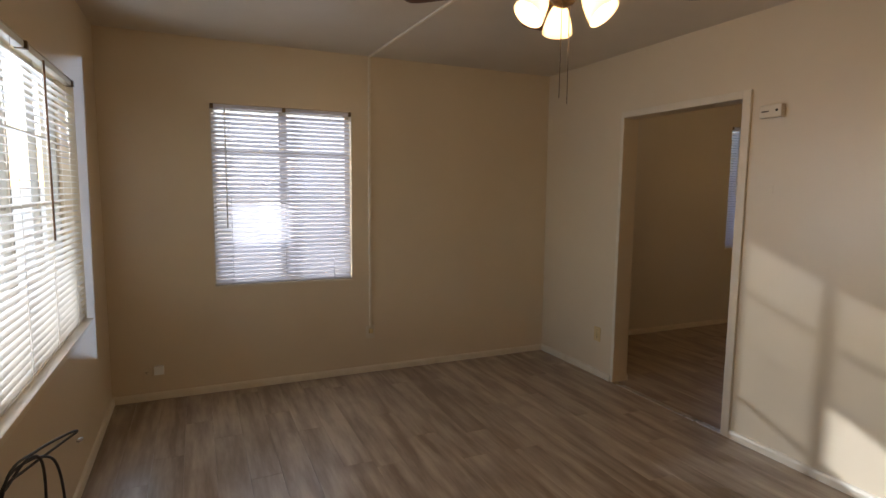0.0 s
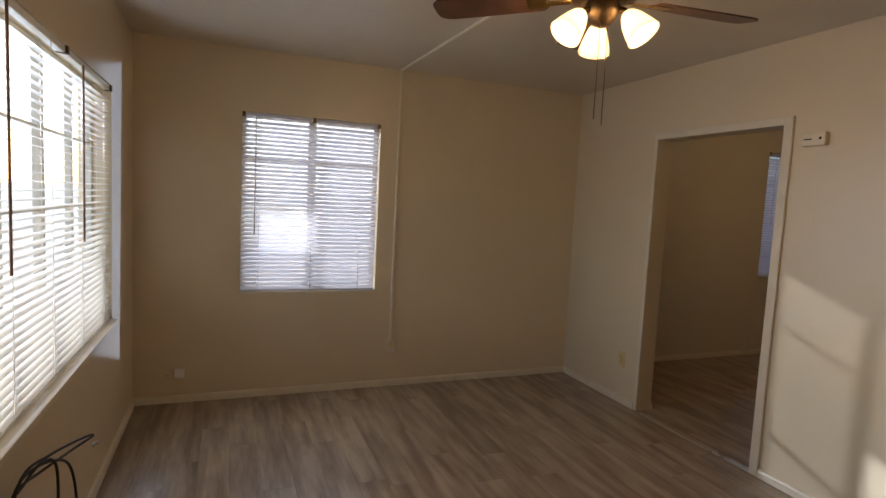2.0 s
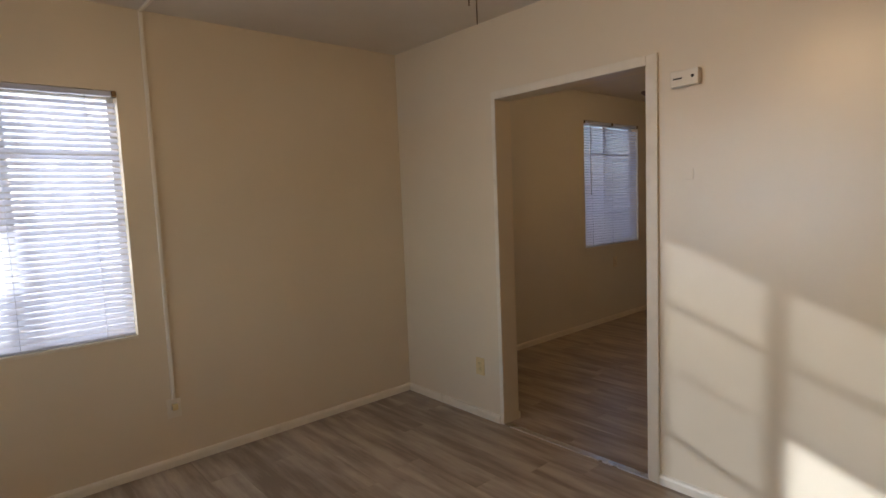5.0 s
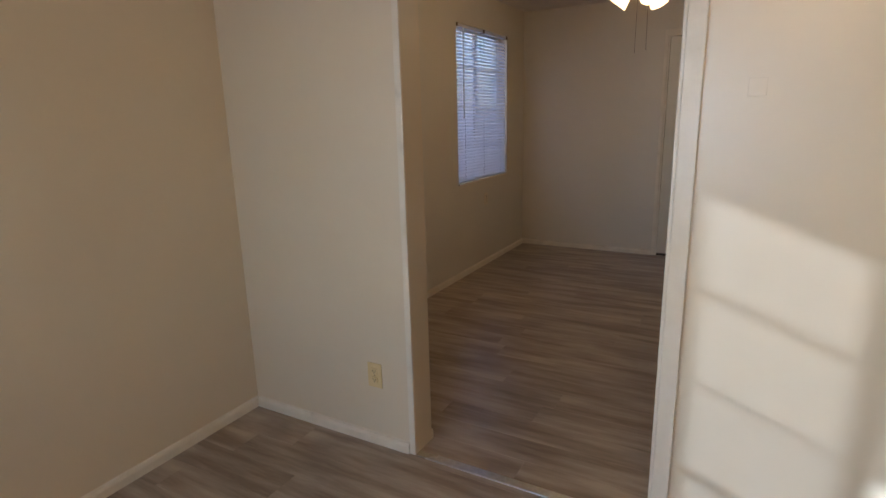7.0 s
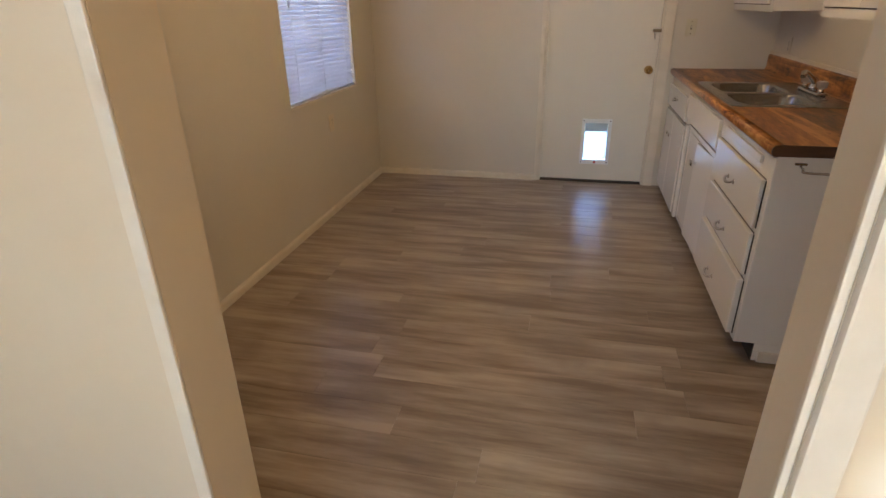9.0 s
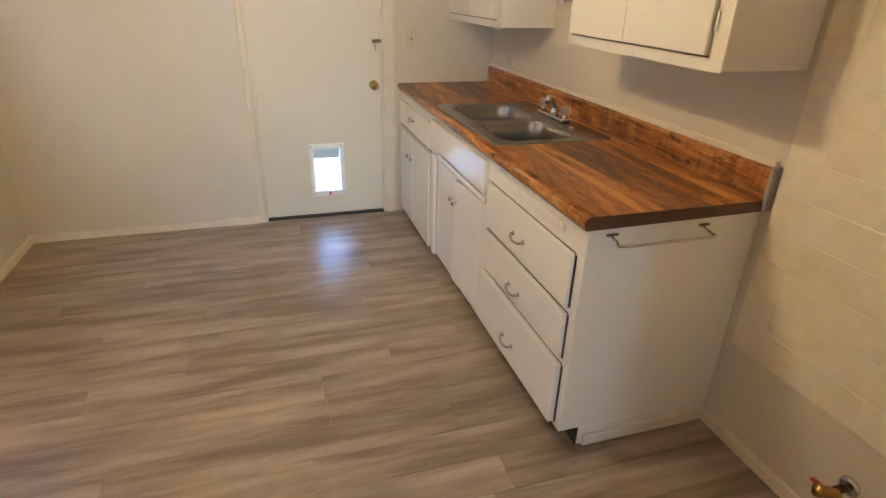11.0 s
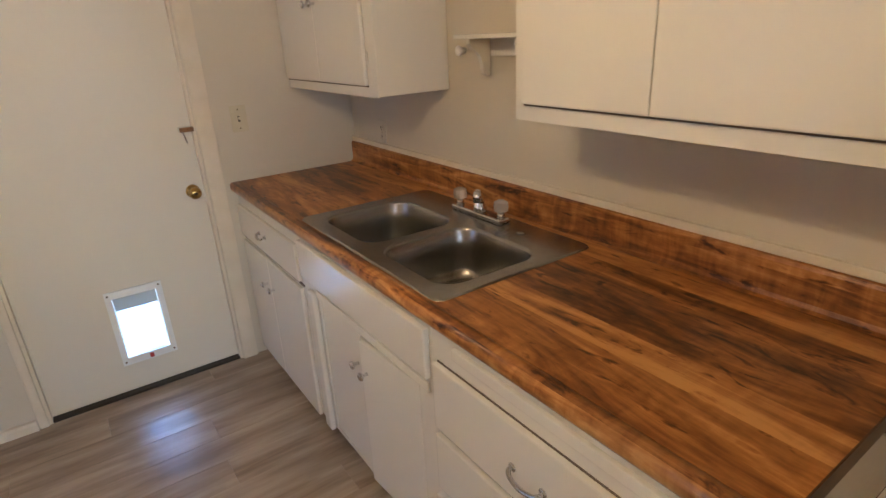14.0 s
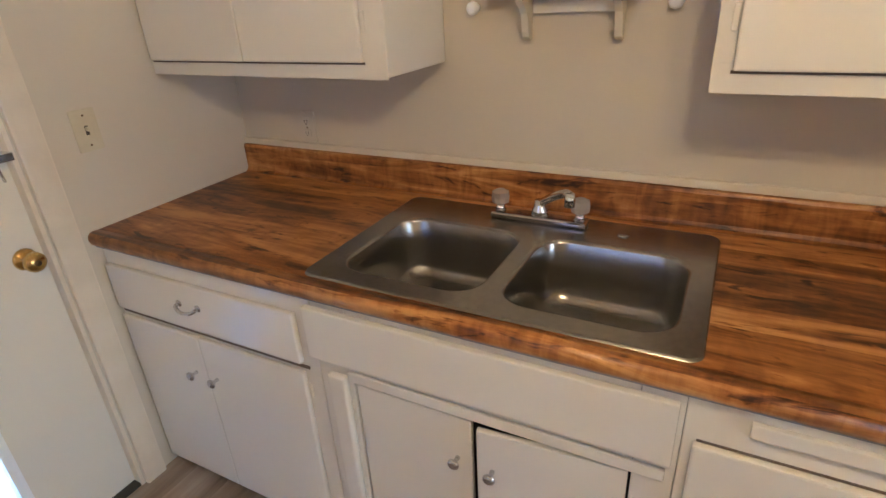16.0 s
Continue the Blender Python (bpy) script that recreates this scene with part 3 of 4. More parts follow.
PET = (-1.858, -1.677, 0.187, 0.487)
door = thing("door_1", (EAST + 0.05, -1.75, 0.02), "closed white painted flush door with a pet flap", "door", kind="structure")
part("leaf", sheet("x", EAST + 0.034, EAST + 0.074, ED[0] + 0.0123, ED[1] - 0.0123, 0.015, ED[3] - 0.001, [PET]), door_paint, door)
knob = part("door_knob", lathe([(0.030, 0.0), (0.031, 0.004), (0.024, 0.009), (0.011, 0.014), (0.010, 0.030), (0.022, 0.036), (0.028, 0.046), (0.027, 0.058), (0.018, 0.066), (0.006, 0.068)],
                               (EAST + 0.034, -2.105, 0.9), (-1, 0, 0)), brass, door, "round polished brass door knob")
part("keyhole_disc", lathe([(0.008, 0.0), (0.008, 0.004)], (EAST - 0.032, -2.105, 0.9), (-1, 0, 0), 12), bronze, knob)
latch = part("door_latch", boxes((EAST - 0.006, EAST + 0.034, -2.158, -2.098, 1.168, 1.19), bevel=0.002), chrome, door, "chrome swing latch")
part("latch_pin", tube([(EAST + 0.0, -2.105, 1.185), (EAST - 0.006, -2.113, 1.155), (EAST + 0.002, -2.12, 1.12)], 0.004, 6), chrome, latch)
pet = part("pet_door", sheet("x", EAST + 0.022, EAST + 0.034, PET[0] - 0.026, PET[1] + 0.026, PET[2] - 0.036, PET[3] + 0.032, [PET]), white_plastic, door, "white plastic pet door frame")
part("flap", boxes((EAST + 0.050, EAST + 0.054, PET[0] + 0.004, PET[1] - 0.004, PET[2] + 0.004, PET[3] - 0.07)), flap_vinyl, pet, "bright translucent vinyl flap")
part("flap_screen", boxes((EAST + 0.046, EAST + 0.056, PET[0] + 0.004, PET[1] - 0.004, PET[3] - 0.07, PET[3] - 0.004)), thin("grey_flap", (0.46, 0.42, 0.35), 0.6, rough=0.4), pet, "grey translucent upper flap strip")
part("flap_catch", boxes((EAST + 0.012, EAST + 0.022, -1.782, -1.764, PET[2] - 0.028, PET[2] - 0.006), bevel=0.003), red_paint, pet, "small red flap catch")
for yy in (PET[0] - 0.013, PET[1] + 0.013):
    for zz in (PET[2] - 0.02, PET[3] + 0.018):
        part("screw", lathe([(0.005, 0), (0.004, 0.003)], (EAST + 0.022, yy, zz), (-1, 0, 0), 8), bronze, pet)


# ---- wall plates ----
def plate(name, centre, normal, w, h, mat, label, category, sockets=0, toggle=False):
    """A wall plate with outlet faces or a toggle. normal: 'x+', 'x-', 'y+', 'y-' out of the wall."""
    ax, sg = normal[0], 1 if normal[1] == "+" else -1
    cx, cy, cz = centre
    top = thing(name, centre, label, category)

    def b(d0, d1, u0, u1, z0, z1):
        if ax == "x":
            return (cx + sg * d0, cx + sg * d1, cy + u0, cy + u1, cz + z0, cz + z1)
        return (cx + u0, cx + u1, cy + sg * d0, cy + sg * d1, cz + z0, cz + z1)

    part("cover", boxes(b(0, 0.006, -w / 2, w / 2, -h / 2, h / 2), bevel=0.0025), mat, top)
    for k in range(sockets):
        z = (0.02, -0.02)[k] if sockets == 2 else 0
        soc = part("socket", boxes(b(0.004, 0.009, -0.016, 0.016, z - 0.014, z + 0.014), bevel=0.003), mat, top)
        for u in (-0.006, 0.006):
            part("slot", boxes(b(0.0085, 0.0096, u - 0.0012, u + 0.0012, z - 0.002, z + 0.007)), dark_and_shade, soc)
        part("slot", boxes(b(0.0085, 0.0096, -0.0022, 0.0022, z - 0.009, z - 0.005)), dark_and_shade, soc)
    if toggle:
        part("slot", boxes(b(0.005, 0.0066, -0.005, 0.005, -0.013, 0.013)), dark_and_shade, top)
        part("toggle", boxes(b(0.006, 0.018, -0.004, 0.004, -0.002, 0.010), bevel=0.0015), mat, top)
    for z in ((0.042, -0.042) if toggle else (0.0,)):
        part("screw", boxes(b(0.005, 0.0072, -0.003, 0.003, z - 0.003, z + 0.003), bevel=0.001, segments=1), bronze, top)
    return top


plate("light_switch", (EAST, -2.357, 1.198), "x-", 0.072, 0.118, almond, "ivory plastic toggle switch on the kitchen wall", "light switch", toggle=True)
plate("wall_outlet", (3.61, K_SOUTH, 1.095), "y+", 0.07, 0.112, kitchen_paint, "painted-over outlet above the counter", "outlet", 2)
plate("wall_outlet", (0.665, K_SOUTH + 0.011, 0.745), "y+", 0.074, 0.12, ivory, "yellowed double outlet on the tiled wall", "outlet", 2)
plate("wall_outlet", (2.95, K_NORTH, 0.635), "y-", 0.07, 0.112, wall_paint, "painted-over outlet under the kitchen window", "outlet", 2)
plate("wall_outlet", (0.0, -0.748, 0.328), "x-", 0.072, 0.112, ivory, "ivory outlet low on the cream wall", "outlet", 2)
plate("wall_outlet", (-1.615, NORTH, 0.322), "y-", 0.072, 0.105, trim_paint, "painted-over outlet below the conduit", "outlet", 1)
plate("wall_outlet", (-3.165, NORTH, 0.193), "y-", 0.05, 0.075, wall_paint, "painted-over jack plate low on the wall", "outlet", 1)
tagged(part("plug", boxes((-3.122, -3.062, -0.03, 0.0, 0.175, 0.235), bevel=0.005), white_plastic), "white plastic adapter on the wall", "plug")
tagged(part("wall_plate", boxes((-0.003, 0.0, -2.094, -2.050, 1.436, 1.484), bevel=0.0014), wall_paint), "painted-over blank plate on the wall", "wall plate")

alarm = thing("wall_detector", (0, -2.066, 1.868), "small white plastic detector box on the wall", "detector")
ab = part("body", boxes((-0.034, 0.0, -2.128, -2.006, 1.834, 1.902), bevel=0.006), trim_paint, alarm)
part("slot", boxes((-0.0355, -0.0335, -2.06, -2.02, 1.864, 1.87)), dark_and_shade, ab)
part("button", lathe([(0.007, 0.0), (0.006, 0.003)], (-0.034, -2.104, 1.870), (-1, 0, 0), 12), dark_and_shade, alarm)


# ---- lower cabinets ----
FACE = -2.29
KNOB = [(0.006, 0.0), (0.005, 0.012), (0.009, 0.017), (0.0145, 0.022), (0.0145, 0.027), (0.009, 0.031), (0.003, 0.032)]


def chrome_knob(x, y, z, parent, mat=None):
    return part("knob", lathe(KNOB, (x, y, z), (0, 1, 0), 16), mat or chrome, parent, "round chrome knob")


def pull(x, y, z, parent, half=0.045):
    pts = arc([(x - half, y, z + 0.004), (x - half, y + 0.012, z + 0.002), (x - half * 0.7, y + 0.019, z - 0.004), (x, y + 0.023, z - 0.007), (x + half * 0.7, y + 0.019, z - 0.004), (x + half, y + 0.012, z + 0.002), (x + half, y, z + 0.004)], 5)
    h = part("handle", tube(pts, 0.0056, 8), chrome, parent, "arched chrome drawer pull")
    for s in (-1, 1):
        part("mount", lathe([(0.011, 0), (0.011, 0.002), (0.006, 0.005)], (x + s * half, y, z + 0.004), (0, 1, 0), 12), chrome, h)
    return h


def hinge(x, y, z, parent):
    return part("hinge", boxes((x - 0.006, x + 0.006, y, y + 0.006, z - 0.024, z + 0.024), bevel=0.002, segments=1), cabinet_paint, parent)


def front(name, x0, x1, z0, z1, parent, y=FACE, thick=0.018, label=""):
    return part(name, boxes((x0, x1, y + 0.0006, y + thick, z0, z1), bevel=0.0055), cabinet_paint, parent, label)


# drawer unit at the free end
c = thing("drawer_cabinet", (1.9, -2.6, 0), "white painted three-drawer base cabinet under the counter", "cabinet")
part("body", boxes((1.5, 2.285, K_SOUTH + 0.001, FACE, 0.082, 0.876), (1.5, 2.285, K_SOUTH + 0.001, -2.372, 0.0, 0.082), bevel=0.002, segments=1), cabinet_paint, c)
# thin board whose near-black colour paints the shade under the cabinet
part("toe_board", boxes((1.502, 2.285, -2.372, -2.368, 0.0, 0.08)), dark_and_shade, c, "toe board coloured dark as the shade in the recess")
for z0, z1, x0, zh, out in ((0.572, 0.768, 1.548, 0.655, 0.018), (0.372, 0.552, 1.546, 0.432, 0.018), (0.100, 0.352, 1.538, 0.19, 0.026)):
    d = front("drawer", x0, 2.268, z0, z1, c, thick=out)
    pull(1.925, FACE + out, zh, d)
    # strips on the face, coloured as the shade beside and above the drawer
    part("gap", boxes((x0 - 0.008, x0 + 0.004, FACE + 0.0004, FACE + 0.003, z0 + 0.004, z1 - 0.004)), dark_and_shade, d)
    part("gap", boxes((x0, 2.262, FACE + 0.0004, FACE + 0.003, z1 - 0.001, z1 + 0.003)), shadow_brown, d)
part("cutting_board", boxes((1.626, 2.186, FACE + 0.0006, FACE + 0.013, 0.812, 0.842), bevel=0.003), cabinet_paint, c, "white painted pull-out board edge")
part("base_strip", boxes((1.486, 1.4995, K_SOUTH + 0.018, -2.39, 0.0, 0.048), bevel=0.004), trim_paint, c)
bar = thing("towel_bar", (1.47, -2.54, 0.83), "thin chrome towel bar on the cabinet end", "towel bar")
part("bar", tube(arc([(1.4995, -2.372, 0.838), (1.47, -2.372, 0.834), (1.448, -2.38, 0.828), (1.446, -2.54, 0.827), (1.448, -2.70, 0.826), (1.47, -2.706, 0.832), (1.4995, -2.706, 0.838)], 6), 0.0046, 8), chrome, bar)
for yy in (-2.372, -2.706):
    part("mount", boxes((1.494, 1.4998, yy - 0.02, yy + 0.02, 0.842, 0.85), bevel=0.001, segments=1), bronze, bar)

# sink unit
c = thing("sink_cabinet", (2.69, -2.6, 0), "white painted base cabinet under the steel sink", "cabinet")
part("face_frame", boxes((2.286, 2.362, FACE - 0.02, FACE, 0.06, 0.876), (3.022, 3.123, FACE - 0.02, FACE, 0.06, 0.876), (2.363, 3.021, FACE - 0.02, FACE, 0.652, 0.876), (2.363, 3.021, FACE - 0.02, FACE, 0.06, 0.075), bevel=0.002, segments=1), cabinet_paint, c)
# cabinet floor and back, coloured near black for the shade within
part("inside", boxes((2.288, 3.096, K_SOUTH + 0.002, -2.36, 0.0, 0.07), (2.288, 3.096, K_SOUTH + 0.002, -2.92, 0.07, 0.7)), dark_and_shade, c)
part("false_front", boxes((2.295, 3.138, FACE + 0.0006, FACE + 0.02, 0.700, 0.846), bevel=0.005), cabinet_paint, c)
part("post", boxes((3.030, 3.088, FACE + 0.0006, FACE + 0.024, 0.058, 0.668), bevel=0.011, segments=3), cabinet_paint, c, "rounded white trim post")
part("rail", boxes((2.303, 3.029, FACE + 0.0006, FACE + 0.010, 0.652, 0.68), bevel=0.003), cabinet_paint, c)
for x0, x1, xk, zk, open_by in ((2.704, 3.016, 2.741, 0.518, -0.7), (2.368, 2.686, 2.649, 0.532, 4.2)):
    d = part("door", boxes((x0, x1, FACE - 0.018, FACE - 0.002, 0.08, 0.640), bevel=0.004), cabinet_paint, c)
    chrome_knob(xk, FACE - 0.002, zk, d)
    hx = 3.016 if x0 > 2.6 else 2.368
    d.matrix_basis = Matrix.Translation((hx, FACE - 0.02, 0)) @ Matrix.Rotation(radians(open_by), 4, "Z") @ Matrix.Translation((-hx, -FACE + 0.02, 0))

# corner unit by the door
c = thing("base_cabinet", (3.5, -2.6, 0), "white painted base cabinet with one drawer and two doors", "cabinet")
part("body", boxes((3.125, EAST - 0.002, K_SOUTH + 0.001, FACE, 0.05, 0.876), (3.125, EAST - 0.002, K_SOUTH + 0.001, -2.36, 0.0, 0.05), bevel=0.002, segments=1), cabinet_paint, c)
d = front("drawer", 3.172, 3.905, 0.664, 0.815, c)
pull(3.558, FACE + 0.018, 0.745, d, 0.038)
# brown strip put in as the shadow line under the drawer
part("gap", boxes((3.158, 3.905, FACE + 0.0004, FACE + 0.004, 0.644, 0.652)), shadow_brown, c)
for x0, x1, xk in ((3.172, 3.5655, 3.523), (3.567, 3.905, 3.611)):
    d = front("door", x0, x1, 0.045, 0.636, c, thick=0.016)
    chrome_knob(xk, FACE + 0.016, 0.503, d)
for zz in (0.575, 0.11):
    hinge(3.164, FACE + 0.001, zz, c)

# ---- countertop, backsplash, sink, tap ----
top_thing = thing("countertop", (2.7, -2.6, 0.877), "wood-look laminate countertop with a rounded front edge", "countertop")


def run(bm, x0, x1, prof):
    a = [bm.verts.new((x0, y, z)) for y, z in prof]
    b = [bm.verts.new((x1, y, z)) for y, z in prof]
    n = len(prof)
    for k in range(n):
        f = bm.faces.new((a[k], b[k], b[(k + 1) % n], a[(k + 1) % n]))
    bm.faces.new(a[::-1])
    bm.faces.new(b)


nose = [(-2.275, 0.874), (-2.2655, 0.879), (-2.262, 0.888), (-2.261, 0.897), (-2.2635, 0.907), (-2.271, 0.914), (-2.284, 0.9165), (-2.30, 0.915)]
bm = bmesh.new()
for x0, x1, back in ((1.484, 2.30, -2.905), (2.30, 3.125, -2.335), (3.125, EAST - 0.001, -2.905)):
    run(bm, x0, x1, [(back, 0.877), (-2.30, 0.877), (-2.30, 0.915), (back, 0.915)])
run(bm, 2.30, 3.125, [(-2.905, 0.877), (-2.835, 0.877), (-2.835, 0.915), (-2.905, 0.915)])
bmesh.ops.recalc_face_normals(bm, faces=bm.faces)
bmesh.ops.remove_doubles(bm, verts=bm.verts, dist=1e-4)
part("top", bm, laminate, top_thing)
bm = bmesh.new()
run(bm, 1.484, EAST - 0.001, [(-2.2995, 0.877)] + nose[:-1] + [(-2.2995, 0.915)])
bmesh.ops.recalc_face_normals(bm, faces=bm.faces)
for f in bm.faces:
    f.smooth = abs(f.normal.x) < 0.5
part("front_edge", bm, laminate_curl, top_thing, "rounded front edge with curly grain")
bm = bmesh.new()
run(bm, 1.4806, 1.4838, [(-2.896, 0.878)] + nose[:-1] + [(-2.896, 0.9146)])
bmesh.ops.recalc_face_normals(bm, faces=bm.faces)
part("edge_band", bm, edge_brown, top_thing, "dark brown end band")
bm = bmesh.new()
run(bm, 1.484, EAST - 0.001, [(K_SOUTH + 0.001, 0.877), (-2.9052, 0.877), (-2.9052, 0.915), (-2.893, 0.916), (-2.902, 0.922), (-2.9065, 0.932), (-2.9065, 1.008), (-2.910, 1.016), (-2.918, 1.019), (K_SOUTH + 0.001, 1.019)])
bmesh.ops.recalc_face_normals(bm, faces=bm.faces)
part("backsplash", bm, laminate_curl, top_thing)
part("end_strip", boxes((1.468, 1.4835, K_SOUTH + 0.001, -2.897, 0.885, 1.026), bevel=0.002, segments=1), underside_grey, top_thing, "grey metal end strip")
part("under_edge", boxes((1.49, EAST - 0.002, FACE + 0.0005, -2.275, 0.868, 0.8738)), underside_grey, top_thing)
tagged(part("trim_strip", boxes((1.486, EAST - 0.001, K_SOUTH + 0.0005, -2.913, 1.0195, 1.042), bevel=0.004), trim_paint), "white painted trim strip above the backsplash", "trim", "", "structure")


def ring(bm, x0, x1, y0, y1, z, r, n=6):
    out = []
    for cx, cy, a0 in ((x1 - r, y1 - r, 0), (x0 + r, y1 - r, 90), (x0 + r, y0 + r, 180), (x1 - r, y0 + r, 270)):
        for k in range(n + 1):
            a = radians(a0 + 90 * k / n)
            out.append(bm.verts.new((cx + r * math.cos(a), cy + r * math.sin(a), z)))
    return out


def bridge(bm, a, b):
    n = len(a)
    for k in range(n):
        f = bm.faces.new((a[k], a[(k + 1) % n], b[(k + 1) % n], b[k]))
        f.smooth = True


sink = thing("kitchen_sink", (2.70, -2.58, 0.915), "double-bowl stainless steel sink set in the counter", "sink")
BOWLS = ((2.722, 3.092), (2.320, 2.682))
bm = bmesh.new()
outer = ring(bm, 2.276, 3.146, -2.857, -2.308, 0.9205, 0.028)
skirt = ring(bm, 2.272, 3.15, -2.861, -2.304, 0.9155, 0.03)
bridge(bm, outer, skirt)
edges = []
loops = [outer]
for x0, x1 in BOWLS:
    loops.append(ring(bm, x0, x1, -2.708, -2.358, 0.9205, 0.075))
for lp in loops:
    for k in range(len(lp)):
        a, b = lp[k], lp[(k + 1) % len(lp)]
        edges.append(bm.edges.get((a, b)) or bm.edges.new((a, b)))
bmesh.ops.triangle_fill(bm, use_beauty=True, edges=edges)
bmesh.ops.recalc_face_normals(bm, faces=bm.faces)
part("rim", bm, steel, sink)
for x0, x1 in BOWLS:
    bm = bmesh.new()
    rings = []
    for inset, z, r in ((0.0, 0.9207, 0.075), (0.004, 0.919, 0.073), (0.008, 0.912, 0.070), (0.013, 0.83, 0.068), (0.018, 0.785, 0.066), (0.026, 0.763, 0.062), (0.042, 0.752, 0.055), (0.07, 0.748, 0.045)):
        rings.append(ring(bm, x0 + inset, x1 - inset, -2.708 + inset, -2.358 - inset, z, r))
    for a, b in zip(rings, rings[1:]):
        bridge(bm, a, b)
    bm.faces.new(rings[-1])
    bmesh.ops.recalc_face_normals(bm, faces=bm.faces)
    for f in bm.faces:
        f.normal_flip()
    bowl = part("bowl", bm, steel, sink)
    part("drain", lathe([(0.048, 0.0), (0.052, 0.002), (0.045, 0.004), (0.036, 0.001), (0.012, 0.0005)], ((x0 + x1) / 2, -2.53, 0.7482)), chrome, bowl, "round chrome drain strainer")
part("hole_cap", lathe([(0.016, 0.0), (0.014, 0.003), (0.004, 0.004)], (2.494, -2.78, 0.9205)), steel, sink)

tap = thing("sink_tap", (2.71, -2.80, 0.92), "chrome sink tap with two clear acrylic handles", "tap")
part("base_plate", boxes((2.590, 2.858, -2.826, -2.772, 0.921, 0.938), bevel=0.008, segments=3), chrome, tap)
part("spout_base", lathe([(0.024, 0), (0.022, 0.018), (0.016, 0.03), (0.014, 0.045)], (2.722, -2.80, 0.936)), chrome, tap)
part("spout", tube(arc([(2.722, -2.80, 0.968), (2.704, -2.79, 0.985), (2.67, -2.758, 1.012), (2.634, -2.722, 1.036), (2.62, -2.708, 1.039)], 6), 0.0115, 12), chrome, tap)
part("spout_tip", lathe([(0.013, 0.0), (0.0135, 0.02), (0.011, 0.034)], (2.616, -2.704, 1.011)), chrome, tap)
for x in (2.612, 2.836):
    part("stem", lathe([(0.016, 0), (0.013, 0.012), (0.01, 0.022)], (x, -2.80, 0.937), sides=12), chrome, tap)
    h = part("handle", lathe([(0.014, 0.0), (0.024, 0.006), (0.026, 0.02), (0.024, 0.036), (0.012, 0.042)], (x, -2.80, 0.957), sides=10), crystal, tap, "faceted clear acrylic handle")
    for p in h.data.polygons:
        p.use_smooth = False


# ---- upper cabinets ----
def upper(x0, x1, z0, doors, knobs, hinges_at, label, at_wall=False):
    c = thing("wall_cabinet", ((x0 + x1) / 2, -2.77, z0), label, "cabinet", "cabinets over the counter")
    yf = -2.62
    part("body", boxes((x0, x1, K_SOUTH + 0.001, yf - 0.002, z0, 2.14), bevel=0.004), cabinet_paint, c)
    part("face_frame", boxes((x0, x1, yf - 0.0018, yf, z0 - 0.004, z0 + 0.05), (x0, x0 + 0.055, yf - 0.0018, yf, z0 + 0.0505, 2.14), (x1 - 0.055, x1, yf - 0.0018, yf, z0 + 0.0505, 2.14)), cabinet_paint, c)
    for (a, b), k in zip(doors, knobs):
        # brown strip stands in for the shadow along the door's lower edge
        part("gap", boxes((a - 0.003, b + 0.003, yf + 0.0004, yf + 0.004, z0 + 0.032, z0 + 0.0375)), shadow_brown, c)
        d = part("door", boxes((a, b, yf + 0.0006, yf + 0.016, z0 + 0.037, 2.09), bevel=0.005), cabinet_paint, c)
        chrome_knob(k, yf + 0.016, z0 + 0.332, d)
    for hx, hz in hinges_at:
        hinge(hx, yf + 0.001, hz, c)
    return c


upper(1.486, 2.343, 1.312, ((1.545, 1.9485), (1.950, 2.308)), (1.922, 2.004), ((1.536, 1.44), (1.536, 1.98), (2.316, 1.44)), "white painted double-door wall cabinet over the counter end")
upper(3.056, EAST - 0.001, 1.318, ((3.122, 3.5155), (3.517, 3.905)), (3.488, 3.553), ((3.113, 1.45), (3.113, 1.98)), "white painted double-door wall cabinet beside the door")
tagged(part("peg", lathe([(0.012, 0), (0.011, 0.014), (0.02, 0.022), (0.02, 0.03), (0.01, 0.034)], (3.060, -2.80, 1.69), (-1, 0, 0), 8), white_plastic), "white wooden peg on the cabinet side", "peg")

shelf = thing("wall_shelf", (2.69, -2.88, 1.5), "small white wooden shelf on two curved brackets", "shelf")
part("board", boxes((2.485, 2.868, K_SOUTH + 0.001, -2.815, 1.498, 1.512), bevel=0.004), cabinet_paint, shelf)
part("back_rail", boxes((2.578, 2.79, K_SOUTH + 0.001, K_SOUTH + 0.016, 1.440, 1.497), bevel=0.003), cabinet_paint, shelf)
for x in (2.568, 2.80):
    bm = bmesh.new()
    prof = [(K_SOUTH + 0.017, 1.497), (-2.825, 1.497), (-2.826, 1.482), (-2.838, 1.468), (-2.856, 1.458), (-2.872, 1.442), (-2.88, 1.42), (-2.882, 1.40), (-2.888, 1.386), (-2.9, 1.378), (K_SOUTH + 0.017, 1.378)]
    run(bm, x - 0.009, x + 0.009, prof)
    bmesh.ops.recalc_face_normals(bm, faces=bm.faces)
    part("bracket", bm, cabinet_paint, shelf)
for x in (2.448, 2.955):
    tagged(part("peg", lathe([(0.012, 0), (0.01, 0.018), (0.018, 0.026), (0.018, 0.034), (0.009, 0.038)], (x, K_SOUTH - 0.004, 1.458), (0, 1, 0), 8), white_plastic), "white wooden peg on the wall under the shelf", "peg", "pegs under the shelf")

# gas valve low on the wall
valve = thing("gas_valve", (0.95, K_SOUTH, 0.22), "brass gas valve with a red lever low on the wall", "valve")
part("pipe", tube([(0.95, K_SOUTH, 0.22), (0.95, K_SOUTH + 0.075, 0.22)], 0.013, 10), bronze, valve)
part("flange", lathe([(0.032, 0), (0.03, 0.006), (0.016, 0.01)], (0.95, K_SOUTH + 0.001, 0.22), (0, 1, 0), 16), chrome, valve)
